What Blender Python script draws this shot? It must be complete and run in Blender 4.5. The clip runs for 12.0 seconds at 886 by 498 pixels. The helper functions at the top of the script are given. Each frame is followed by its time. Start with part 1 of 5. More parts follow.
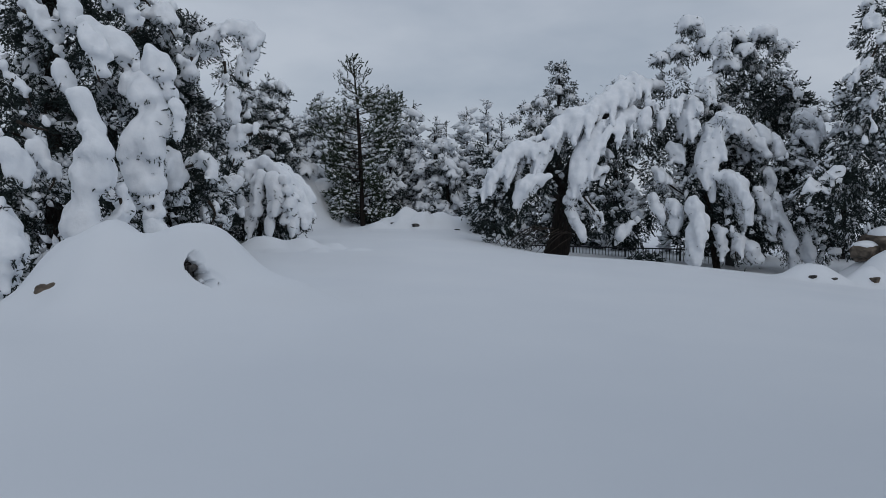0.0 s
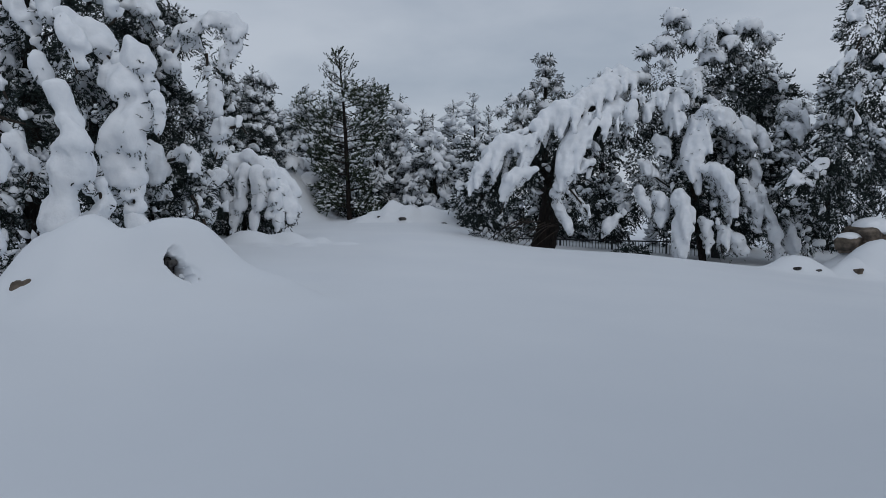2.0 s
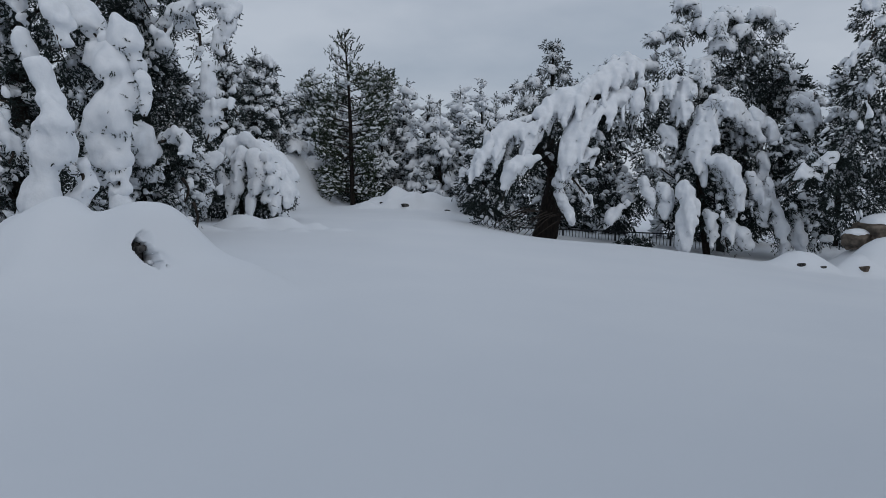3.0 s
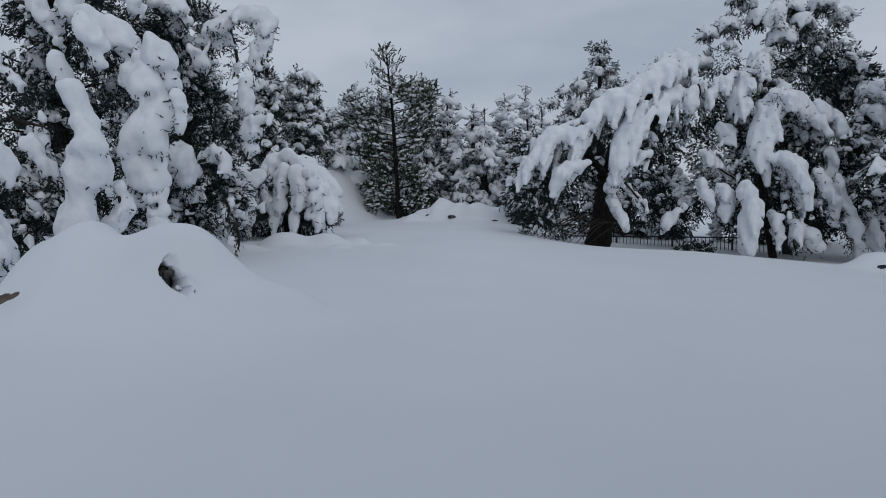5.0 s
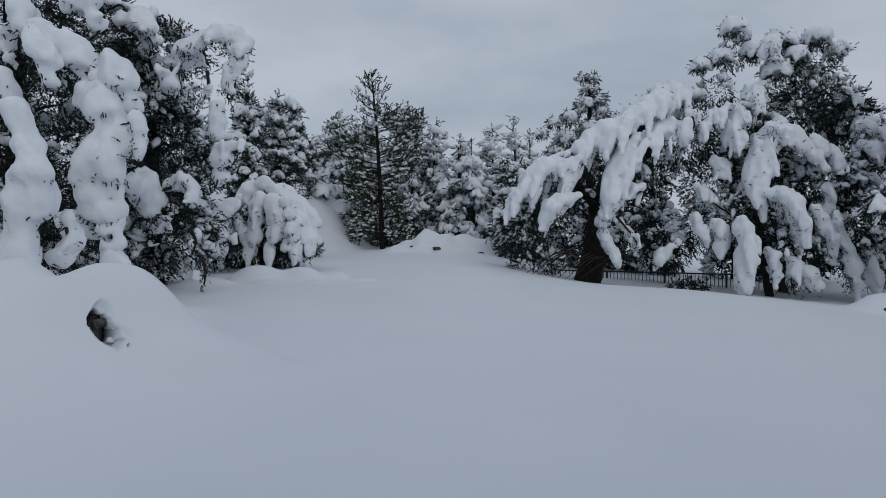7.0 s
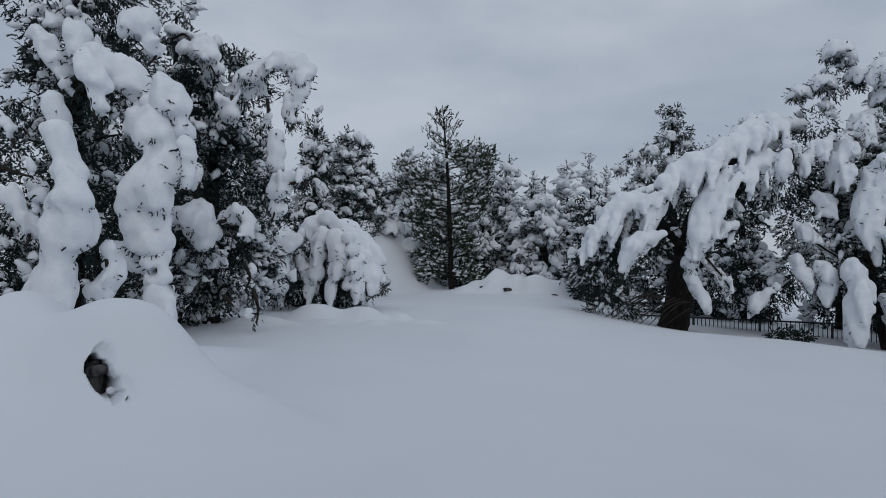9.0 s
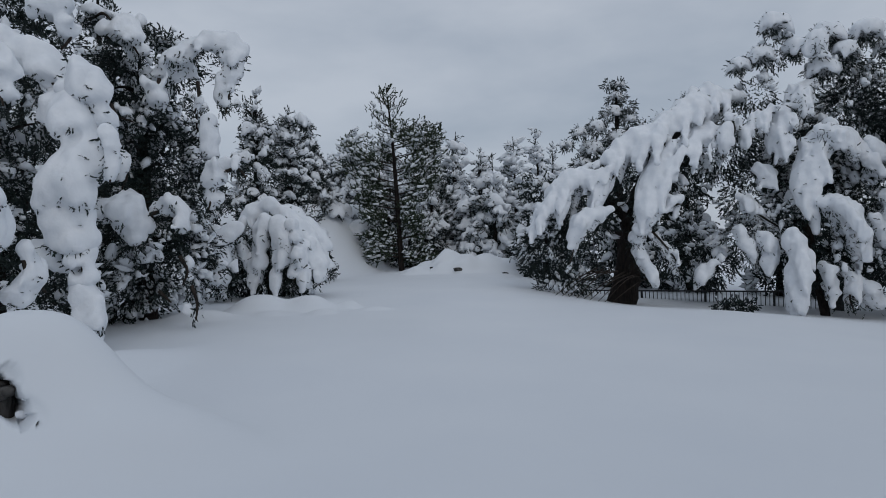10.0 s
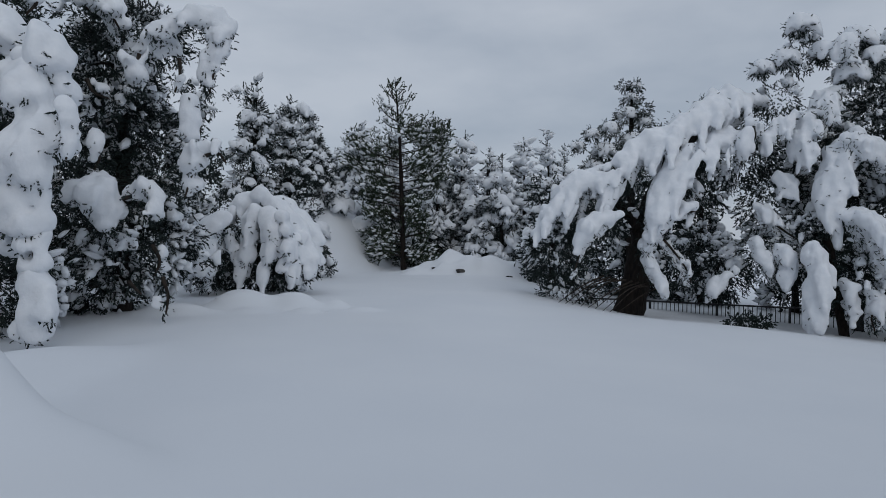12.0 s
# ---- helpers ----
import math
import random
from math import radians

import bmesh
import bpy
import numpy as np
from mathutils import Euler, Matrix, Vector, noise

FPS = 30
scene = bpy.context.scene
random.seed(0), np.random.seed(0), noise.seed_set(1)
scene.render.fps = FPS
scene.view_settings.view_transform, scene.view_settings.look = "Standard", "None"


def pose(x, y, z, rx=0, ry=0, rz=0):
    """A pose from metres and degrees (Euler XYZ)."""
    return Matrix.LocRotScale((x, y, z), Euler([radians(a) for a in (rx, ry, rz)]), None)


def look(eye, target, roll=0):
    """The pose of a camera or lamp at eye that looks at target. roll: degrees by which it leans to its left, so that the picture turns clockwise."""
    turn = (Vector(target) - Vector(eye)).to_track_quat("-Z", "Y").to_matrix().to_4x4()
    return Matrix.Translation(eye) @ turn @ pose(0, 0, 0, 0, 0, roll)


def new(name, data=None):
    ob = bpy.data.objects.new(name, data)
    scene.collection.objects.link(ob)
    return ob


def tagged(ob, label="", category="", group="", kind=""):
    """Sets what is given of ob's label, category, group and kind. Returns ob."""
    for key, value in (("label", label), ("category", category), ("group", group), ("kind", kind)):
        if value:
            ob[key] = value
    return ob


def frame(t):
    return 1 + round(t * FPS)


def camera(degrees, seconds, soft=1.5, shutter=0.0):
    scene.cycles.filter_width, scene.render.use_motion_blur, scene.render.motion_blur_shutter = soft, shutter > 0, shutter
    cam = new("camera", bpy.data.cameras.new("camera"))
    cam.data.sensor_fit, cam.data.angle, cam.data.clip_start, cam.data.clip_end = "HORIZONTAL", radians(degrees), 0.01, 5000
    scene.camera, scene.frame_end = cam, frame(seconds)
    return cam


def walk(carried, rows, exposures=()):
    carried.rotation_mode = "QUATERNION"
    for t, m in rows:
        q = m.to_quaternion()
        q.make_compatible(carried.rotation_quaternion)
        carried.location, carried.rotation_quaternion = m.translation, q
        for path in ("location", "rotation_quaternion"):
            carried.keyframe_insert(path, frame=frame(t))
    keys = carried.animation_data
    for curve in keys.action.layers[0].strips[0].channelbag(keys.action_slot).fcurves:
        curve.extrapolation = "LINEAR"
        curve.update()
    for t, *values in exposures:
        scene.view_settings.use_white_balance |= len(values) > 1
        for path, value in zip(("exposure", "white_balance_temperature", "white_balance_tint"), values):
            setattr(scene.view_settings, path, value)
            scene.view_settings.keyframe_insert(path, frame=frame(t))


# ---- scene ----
cam = camera(66.0, 12.0, soft=0.5)
PATH = [
    (0, (-0.049, 0.313, 1.565), (-0.042, 2.308, 1.423), 0.1),
    (0.5, (-0.006, 0.409, 1.559), (0.019, 2.403, 1.406), -0.2),
    (1, (-0.021, 0.4, 1.56), (0.024, 2.394, 1.415), -0.1),
    (1.5, (-0.007, 0.375, 1.568), (0.045, 2.369, 1.431), 0.1),
    (2, (-0.002, 0.394, 1.562), (0.04, 2.387, 1.401), -0.1),
    (2.5, (0.081, 0.471, 1.552), (0.131, 2.461, 1.356), -0.5),
    (3, (0.377, 0.684, 1.592), (0.389, 2.674, 1.391), 1.0),
    (3.5, (0.392, 0.845, 1.603), (0.338, 2.835, 1.414), -0.5),
    (3.7, (0.389, 0.965, 1.579), (0.322, 2.953, 1.373), 0.1),
    (5.3, (0.407, 1.575, 1.573), (0.268, 3.565, 1.435), -1.2),
    (5.5, (0.435, 1.758, 1.562), (0.322, 3.752, 1.45), -0.3),
    (6, (0.498, 2.077, 1.585), (0.371, 4.065, 1.412), -0.2),
    (6.5, (0.485, 2.225, 1.607), (0.227, 4.205, 1.494), -1.1),
    (7, (0.387, 2.389, 1.671), (0.298, 4.385, 1.585), -0.4),
    (7.2, (0.361, 2.49, 1.728), (0.277, 4.487, 1.653), -0.5),
    (8.8, (0.434, 3.493, 1.616), (0.206, 5.48, 1.652), 0.6),
    (9, (0.356, 3.621, 1.602), (0.058, 5.599, 1.636), 0.3),
    (9.5, (0.308, 3.745, 1.712), (0.086, 5.732, 1.679), -1.7),
    (10, (0.367, 3.973, 1.722), (0.213, 5.967, 1.69), -1.7),
    (10.5, (0.473, 4.329, 1.674), (0.27, 6.319, 1.68), -1.0),
    (11, (0.587, 4.48, 1.768), (0.381, 6.467, 1.668), -2.7),
    (11.5, (0.563, 4.771, 1.701), (0.347, 6.756, 1.586), -0.9),
    (12, (0.606, 4.917, 1.689), (0.421, 6.908, 1.659), 0.6),
]
walk(cam, [(t, look(eye, target, roll)) for t, eye, target, roll in PATH])

EXPOSURE = 0.0
scene.view_settings.exposure = EXPOSURE

# ---- world and light ----
world = bpy.data.worlds.new("overcast_sky")
scene.world = world
world.use_nodes = True
wn, wl = world.node_tree.nodes, world.node_tree.links
wn.clear()
w_out = wn.new("ShaderNodeOutputWorld")
w_coord = wn.new("ShaderNodeTexCoord")
w_map = wn.new("ShaderNodeMapping")
w_map.inputs["Scale"].default_value = (1.0, 1.0, 2.6)
w_map.inputs["Location"].default_value = (0.35, 0.1, 0.2)
w_big = wn.new("ShaderNodeTexNoise")
w_big.inputs["Scale"].default_value = 2.3
w_big.inputs["Detail"].default_value = 5.0
w_big.inputs["Roughness"].default_value = 0.5
w_ramp = wn.new("ShaderNodeValToRGB")
w_ramp.color_ramp.elements[0].position = 0.39
w_ramp.color_ramp.elements[0].color = (0.312, 0.360, 0.432, 1)
w_ramp.color_ramp.elements[1].position = 0.62
w_ramp.color_ramp.elements[1].color = (0.428, 0.470, 0.536, 1)
w_sky = wn.new("ShaderNodeTexSky")
w_sky.sky_type = "NISHITA"
w_sky.sun_disc = False
w_sky.sun_elevation = radians(32)
w_sky.sun_rotation = radians(154)
w_clouds = wn.new("ShaderNodeBackground")
w_clouds.inputs["Strength"].default_value = 1.13
w_clear = wn.new("ShaderNodeBackground")
w_clear.inputs["Strength"].default_value = 0.06
w_mix = wn.new("ShaderNodeMixShader")
w_mix.inputs[0].default_value = 0.9
wl.new(w_coord.outputs["Generated"], w_map.inputs["Vector"])
wl.new(w_map.outputs["Vector"], w_big.inputs["Vector"])
wl.new(w_big.outputs["Fac"], w_ramp.inputs["Fac"])
w_split = wn.new("ShaderNodeSeparateXYZ")
w_high = wn.new("ShaderNodeMapRange")
w_high.interpolation_type = "SMOOTHSTEP"
for key, value in (("From Min", 0.3), ("From Max", 1.0), ("To Min", 1.0), ("To Max", 1.12)):
    w_high.inputs[key].default_value = value
w_gain = wn.new("ShaderNodeVectorMath")
w_gain.operation = "SCALE"
wl.new(w_coord.outputs["Generated"], w_split.inputs[0])
wl.new(w_split.outputs["Z"], w_high.inputs["Value"])
wl.new(w_ramp.outputs["Color"], w_gain.inputs[0])
wl.new(w_high.outputs["Result"], w_gain.inputs["Scale"])
wl.new(w_gain.outputs["Vector"], w_clouds.inputs["Color"])
wl.new(w_sky.outputs["Color"], w_clear.inputs["Color"])
wl.new(w_clear.outputs[0], w_mix.inputs[1])
wl.new(w_clouds.outputs[0], w_mix.inputs[2])
wl.new(w_mix.outputs[0], w_out.inputs["Surface"])

sun_data = bpy.data.lights.new("sun", "SUN")
sun_data.energy = 0.36
sun_data.angle = radians(35)
sun_data.color = (1.0, 0.96, 0.9)
sun = new("sun", sun_data)
sun.matrix_world = look((24, -40, 38), (0, 10, 0))


# ---- materials ----
def material(name, rough=0.7, specular=0.3):
    m = bpy.data.materials.new(name)
    m.use_nodes = True
    b = m.node_tree.nodes["Principled BSDF"]
    b.inputs["Roughness"].default_value = rough
    b.inputs["Specular IOR Level"].default_value = specular
    return m, m.node_tree.nodes, m.node_tree.links, b


def noise_node(nodes, links, scale, detail=4.0, space="Object"):
    c = nodes.new("ShaderNodeTexCoord")
    n = nodes.new("ShaderNodeTexNoise")
    n.inputs["Scale"].default_value = scale
    n.inputs["Detail"].default_value = detail
    links.new(c.outputs[space], n.inputs["Vector"])
    return n


def ramp_node(nodes, links, fac, stops):
    r = nodes.new("ShaderNodeValToRGB")
    e = r.color_ramp.elements
    while len(e) < len(stops):
        e.new(0.5)
    for el, (p, c) in zip(e, stops):
        el.position, el.color = p, (*c, 1)
    links.new(fac, r.inputs["Fac"])
    return r


def bump_node(nodes, links, height, strength, distance, b, normal=None):
    n = nodes.new("ShaderNodeBump")
    n.inputs["Strength"].default_value = strength
    n.inputs["Distance"].default_value = distance
    links.new(height, n.inputs["Height"])
    if normal:
        links.new(normal.outputs["Normal"], n.inputs["Normal"])
    links.new(n.outputs["Normal"], b.inputs["Normal"])
    return n


def snow_material(name, fine, coarse, strength, low=(0.71, 0.742, 0.785), high=(0.795, 0.82, 0.85)):
    m, n, l, b = material(name, 0.55, 0.25)
    big = noise_node(n, l, coarse, 3)
    small = noise_node(n, l, fine, 5)
    c = ramp_node(n, l, big.outputs["Fac"], [(0.35, low), (0.65, high)])
    l.new(c.outputs["Color"], b.inputs["Base Color"])
    first = bump_node(n, l, big.outputs["Fac"], strength, 0.05, b)
    bump_node(n, l, small.outputs["Fac"], strength, 0.012, b, first)
    return m


M_FIELD = snow_material("field_snow", 22.0, 0.4, 0.05, (0.742, 0.771, 0.809), (0.772, 0.798, 0.83))
M_SNOW = snow_material("clinging_snow", 26.0, 4.0, 0.5, (0.77, 0.80, 0.84), (0.86, 0.88, 0.91))


def needle_material(name, stops):
    m, n, l, b = material(name, 0.6, 0.25)
    g = n.new("ShaderNodeNewGeometry")
    big = noise_node(n, l, 1.3, 2)
    mix = n.new("ShaderNodeMath")
    mix.operation = "MULTIPLY_ADD"
    mix.inputs[1].default_value = 0.6
    l.new(g.outputs["Random Per Island"], mix.inputs[0])
    half = n.new("ShaderNodeMath")
    half.operation = "MULTIPLY"
    half.inputs[1].default_value = 0.5
    l.new(big.outputs["Fac"], half.inputs[0])
    l.new(half.outputs[0], mix.inputs[2])
    c = ramp_node(n, l, mix.outputs[0], stops)
    l.new(c.outputs["Color"], b.inputs["Base Color"])
    return m


M_NEEDLE = needle_material("dark_needles", [(0.15, (0.006, 0.011, 0.012)), (0.6, (0.014, 0.025, 0.023)), (0.95, (0.032, 0.046, 0.036))])
M_NEEDLE_PINE = needle_material("young_needles", [(0.15, (0.016, 0.026, 0.016)), (0.6, (0.034, 0.052, 0.030)), (0.95, (0.065, 0.08, 0.042))])


def bark_material(name, dark, light):
    m, n, l, b = material(name, 0.9, 0.2)
    c = n.new("ShaderNodeTexCoord")
    mp = n.new("ShaderNodeMapping")
    mp.inputs["Scale"].default_value = (9, 9, 2)
    t = n.new("ShaderNodeTexNoise")
    t.inputs["Scale"].default_value = 2.0
    t.inputs["Detail"].default_value = 8.0
    l.new(c.outputs["Object"], mp.inputs["Vector"])
    l.new(mp.outputs["Vector"], t.inputs["Vector"])
    r = ramp_node(n, l, t.outputs["Fac"], [(0.35, dark), (0.65, light)])
    l.new(r.outputs["Color"], b.inputs["Base Color"])
    bump_node(n, l, t.outputs["Fac"], 0.9, 0.04, b)
    return m


M_BARK = bark_material("pine_bark", (0.006, 0.0055, 0.0055), (0.024, 0.018, 0.015))
M_TWIG = bark_material("twig_bark", (0.02, 0.017, 0.015), (0.05, 0.04, 0.033))


def rock_material():
    m, n, l, b = material("sandstone", 0.9, 0.2)
    t = noise_node(n, l, 5.0, 8)
    r = ramp_node(n, l, t.outputs["Fac"], [(0.3, (0.04, 0.034, 0.03)), (0.5, (0.11, 0.09, 0.072)), (0.7, (0.22, 0.18, 0.145))])
    l.new(r.outputs["Color"], b.inputs["Base Color"])
    bump_node(n, l, t.outputs["Fac"], 0.8, 0.05, b)
    return m


def iron_material():
    m, n, l, b = material("painted_iron", 0.5, 0.4)
    t = noise_node(n, l, 30.0, 4)
    r = ramp_node(n, l, t.outputs["Fac"], [(0.4, (0.012, 0.013, 0.016)), (0.7, (0.03, 0.03, 0.034))])
    l.new(r.outputs["Color"], b.inputs["Base Color"])
    return m


M_ROCK, M_IRON = rock_material(), iron_material()
M_SHADE_WALL = bark_material("shade_wall_grey", (0.26, 0.25, 0.24), (0.36, 0.35, 0.33))
M_DARK_STONE = bark_material("dark_stone", (0.012, 0.012, 0.013), (0.11, 0.105, 0.10))

# ---- shapes ----
rng = np.random.default_rng(7)


def waves(seed, scale, octaves=3):
    """A smooth pseudo-random field of space, about -1 to 1."""
    r = np.random.default_rng(seed)
    k = r.normal(size=(octaves * 5, 3)) * np.repeat(2.0 ** np.arange(octaves), 5)[:, None] / scale
    a = np.repeat(0.5 ** np.arange(octaves), 5) * 0.45
    ph = r.uniform(0, 6.28, octaves * 5)
    return lambda p: (np.sin(p @ k.T + ph) * a).sum(1)


def mesh_of(name, v, f, mat, smooth=True):
    me = bpy.data.meshes.new(name)
    v, f = np.asarray(v, np.float32), np.asarray(f, np.int32)
    me.vertices.add(len(v))
    me.vertices.foreach_set("co", v.ravel())
    me.loops.add(f.size)
    me.loops.foreach_set("vertex_index", f.ravel())
    me.polygons.add(len(f))
    me.polygons.foreach_set("loop_start", np.arange(len(f), dtype=np.int32) * f.shape[1])
    me.polygons.foreach_set("use_smooth", np.full(len(f), smooth))
    me.update(calc_edges=True)
    me.materials.append(mat)
    return me


def join(pieces):
    """Several (vertices, faces) as one."""
    vs, fs, n = [], [], 0
    for v, f in pieces:
        vs.append(v)
        fs.append(np.asarray(f) + n)
        n += len(v)
    return np.concatenate(vs), np.concatenate(fs)


def part(name, v, f, mat, parent, label="", smooth=True):
    ob = new(name, mesh_of(name, np.asarray(v) - np.array(parent.location), f, mat, smooth))
    ob.parent = parent
    return tagged(ob, label=label)


def thing(name, at, label, category, group=""):
    ob = new(name)
    ob.location = at
    return tagged(ob, label, category, group)


def ico(level):
    bm = bmesh.new()
    bmesh.ops.create_icosphere(bm, subdivisions=level, radius=1.0)
    v = np.array([x.co[:] for x in bm.verts])
    f = np.array([[q.index for q in p.verts] for p in bm.faces])
    bm.free()
    return v, f


def lump_set(level, count, seed, depth):
    v, f = ico(level)
    out = []
    for i in range(count):
        w = waves(seed + i, 0.75, 2)
        u = v * (1 + depth * w(v))[:, None]
        u[:, 2] = np.where(u[:, 2] < 0, u[:, 2] * 0.6, u[:, 2])
        out.append(u)
    return np.array(out), f


LUMPS = lump_set(2, 8, 21, 0.32)
LUMPS_SMALL = lump_set(1, 8, 41, 0.38)


def spray_set(count, blades, seed, width):
    """Small sprays of flat needles along +z, one unit long."""
    r = np.random.default_rng(seed)
    out = []
    for i in range(count):
        tri = []
        for b in range(blades):
            s = b / blades
            root = np.array([0, 0, 0.85 * s])
            ang, lean = r.uniform(0, 6.28), r.uniform(0.3, 1.05) * (1.1 - 0.6 * s)
            d = np.array([math.cos(ang) * math.sin(lean), math.sin(ang) * math.sin(lean), math.cos(lean)])
            side = np.cross(d, r.normal(size=3))
            side /= np.linalg.norm(side)
            ln, w = r.uniform(0.2, 0.4), width * r.uniform(0.7, 1.3)
            tri += [root - side * w, root + side * w, root + d * ln]
        out.append(np.array(tri))
    f = np.arange(blades * 3).reshape(-1, 3)
    return np.array(out), f


SPRAYS = spray_set(10, 8, 5, 0.092)
SPRAYS_FAR = spray_set(6, 6, 6, 0.09)


def frames_from(d, r):
    """Turned axes with the third along d."""
    d = d / np.linalg.norm(d, axis=1, keepdims=True)
    a = r.normal(size=d.shape)
    a -= (a * d).sum(1, keepdims=True) * d
    a /= np.linalg.norm(a, axis=1, keepdims=True)
    return np.stack([a, np.cross(d, a), d], axis=2)


def scatter(template, pos, axes, size, r):
    """Copies of one of the template's shapes at each place, as one mesh; size is n or n x 3."""
    shapes, f = template
    n, k = len(pos), shapes.shape[1]
    pick = shapes[r.integers(0, len(shapes), n)]
    size = np.asarray(size)
    size = np.repeat(size[:, None], 3, 1) if size.ndim == 1 else size
    v = np.einsum("nij,nkj->nki", axes, pick * size[:, None, :]) + pos[:, None, :]
    faces = (f[None] + (np.arange(n) * k)[:, None, None]).reshape(-1, f.shape[1])
    return v.reshape(-1, 3), faces


def curve_points(pts, n):
    """A smooth line through the points."""
    p = np.array(pts, float)
    if len(p) == 2:
        return p[0] + (p[1] - p[0]) * np.linspace(0, 1, n)[:, None]
    q = np.vstack([2 * p[0] - p[1], p, 2 * p[-1] - p[-2]])
    out = []
    for s in np.linspace(0, len(p) - 1 - 1e-6, n):
        i, t = int(s), s - int(s)
        a, b, c, d = q[i:i + 4]
        out.append(0.5 * (2 * b + (c - a) * t + (2 * a - 5 * b + 4 * c - d) * t * t + (3 * b - a - 3 * c + d) * t ** 3))
    return np.array(out)


def tube(pts, radii, sides=10, n=None, knobs=0.0, seed=1, flat=1.0):
    """A closed tapered tube along a smooth line; flat squeezes it upwards."""
    n = n or max(4, len(pts) * 6)
    c = curve_points(pts, n)
    rad = np.interp(np.linspace(0, 1, n), np.linspace(0, 1, len(radii)), radii)
    t = np.gradient(c, axis=0)
    t /= np.linalg.norm(t, axis=1, keepdims=True)
    up = np.where(np.abs(t[:, 2:3]) > 0.95, [[0.0, 1.0, 0.0]], [[0.0, 0.0, 1.0]])
    a = np.cross(t, up)
    a /= np.linalg.norm(a, axis=1, keepdims=True)
    b = np.cross(a, t)
    ang = np.linspace(0, 2 * math.pi, sides, endpoint=False)
    ring = np.cos(ang)[None, :, None] * a[:, None] + np.sin(ang)[None, :, None] * b[:, None] * flat
    if knobs:
        w = waves(seed, 0.35, 3)
        k = 1 + knobs * w((c[:, None] + ring * rad[:, None, None]).reshape(-1, 3)).reshape(n, sides)
        ring = ring * k[:, :, None]
    v = (c[:, None] + ring * rad[:, None, None]).reshape(-1, 3)
    f = []
    for i in range(n - 1):
        for j in range(sides):
            j2 = (j + 1) % sides
            f.append((i * sides + j, i * sides + j2, (i + 1) * sides + j2, (i + 1) * sides + j))
    f = np.array(f)
    v = np.vstack([v, c[0], c[-1]])
    e = len(v)
    caps = [(e - 2, (j + 1) % sides, j, j) for j in range(sides)] + [(e - 1, (n - 1) * sides + j, (n - 1) * sides + (j + 1) % sides, (n - 1) * sides + (j + 1) % sides) for j in range(sides)]
    return v, f, np.array([c[:3] for c in caps])


def tube_part(name, pts, radii, mat, parent, sides=10, n=None, knobs=0.0, seed=1, flat=1.0, label=""):
    v, f, caps = tube(pts, radii, sides, n, knobs, seed, flat)
    tri = np.vstack([f[:, [0, 1, 2]], f[:, [0, 2, 3]], caps])
    return part(name, v, tri, mat, parent, label)


# ---- ground ----
SWELLS = []


def swell(x, y, height, across, ahead, steep):
    """A mound in the snow, or with a negative height a dent."""
    SWELLS.append((x, y, height, across, ahead, steep))


# the mound beside the walk
swell(-4.57, 9.16, 0.75, 0.58, 0.7, 2.34)
swell(-5.48, 9.68, 0.21, 0.28, 0.38, 3.76)
swell(-4.01, 10.12, 0.34, 0.4, 2.2, 2.93)
swell(-3.08, 8.81, 0.75, 0.6, 0.47, 2.8)
swell(-3.4, 8.49, 0.29, 1.42, 1.01, 2.39)
swell(-2.05, 8.43, 0.24, 0.62, 0.5, 3.12)
swell(-5.18, 9.27, 0.16, 0.35, 0.41, 4.15)
swell(-4.0, 5.0, 0.20, 1.15, 1.5, 3.6)
# small lumps and dents before the bush
swell(-3.0, 18.0, -0.09, 0.13, 0.10, 2.2)
swell(-2.5, 18.4, -0.08, 0.12, 0.09, 2.2)
swell(-3.5, 17.9, -0.07, 0.12, 0.10, 2.2)
swell(-4.75, 18.4, 0.36, 0.55, 0.5, 2.8)
swell(-3.7, 18.6, 0.30, 0.4, 0.4, 2.8)
swell(-2.9, 18.8, 0.16, 0.22, 0.22, 2.6)
swell(-3.2, 17.6, 0.10, 0.25, 0.16, 2.6)
swell(-5.6, 17.2, 0.2, 0.6, 0.3, 2.6)
swell(-4.2, 17.5, 0.1, 0.3, 0.2, 2.6)
swell(-2.2, 18.2, 0.08, 0.3, 0.18, 2.6)
# the bank across the clearing and the slope beside it
swell(-0.9, 34.2, 0.5, 2.5, 1.3, 5.0)
swell(-0.2, 33.2, 0.2, 1.3, 0.7, 3.4)
swell(-1.3, 32.9, 0.14, 0.8, 0.5, 2.8)
swell(-2.3, 33.0, 0.14, 0.9, 0.6, 2.8)
# drifts over the rocks
swell(10.1, 18.7, 0.46, 0.62, 0.6, 3.2)
swell(11.4, 18.4, 0.48, 0.36, 0.4, 3.2)
swell(12.3, 19.2, 0.4, 0.6, 0.5, 3.0)
swell(13.8, 19.2, 1.1, 1.6, 1.2, 2.6)
swell(13.3, 20.8, 0.75, 1.1, 0.6, 3.0)

lump = random.Random(4)
for i in range(22):
    swell(lump.uniform(-3.2, 1.4), lump.uniform(32.3, 34.0), lump.uniform(0.06, 0.2), lump.uniform(0.18, 0.5), lump.uniform(0.2, 0.4), 2.8)


def ease(a, b, x):
    t = np.clip((x - a) / (b - a), 0, 1)
    return t * t * (3 - 2 * t)


drift = waves(3, 5.0, 2)


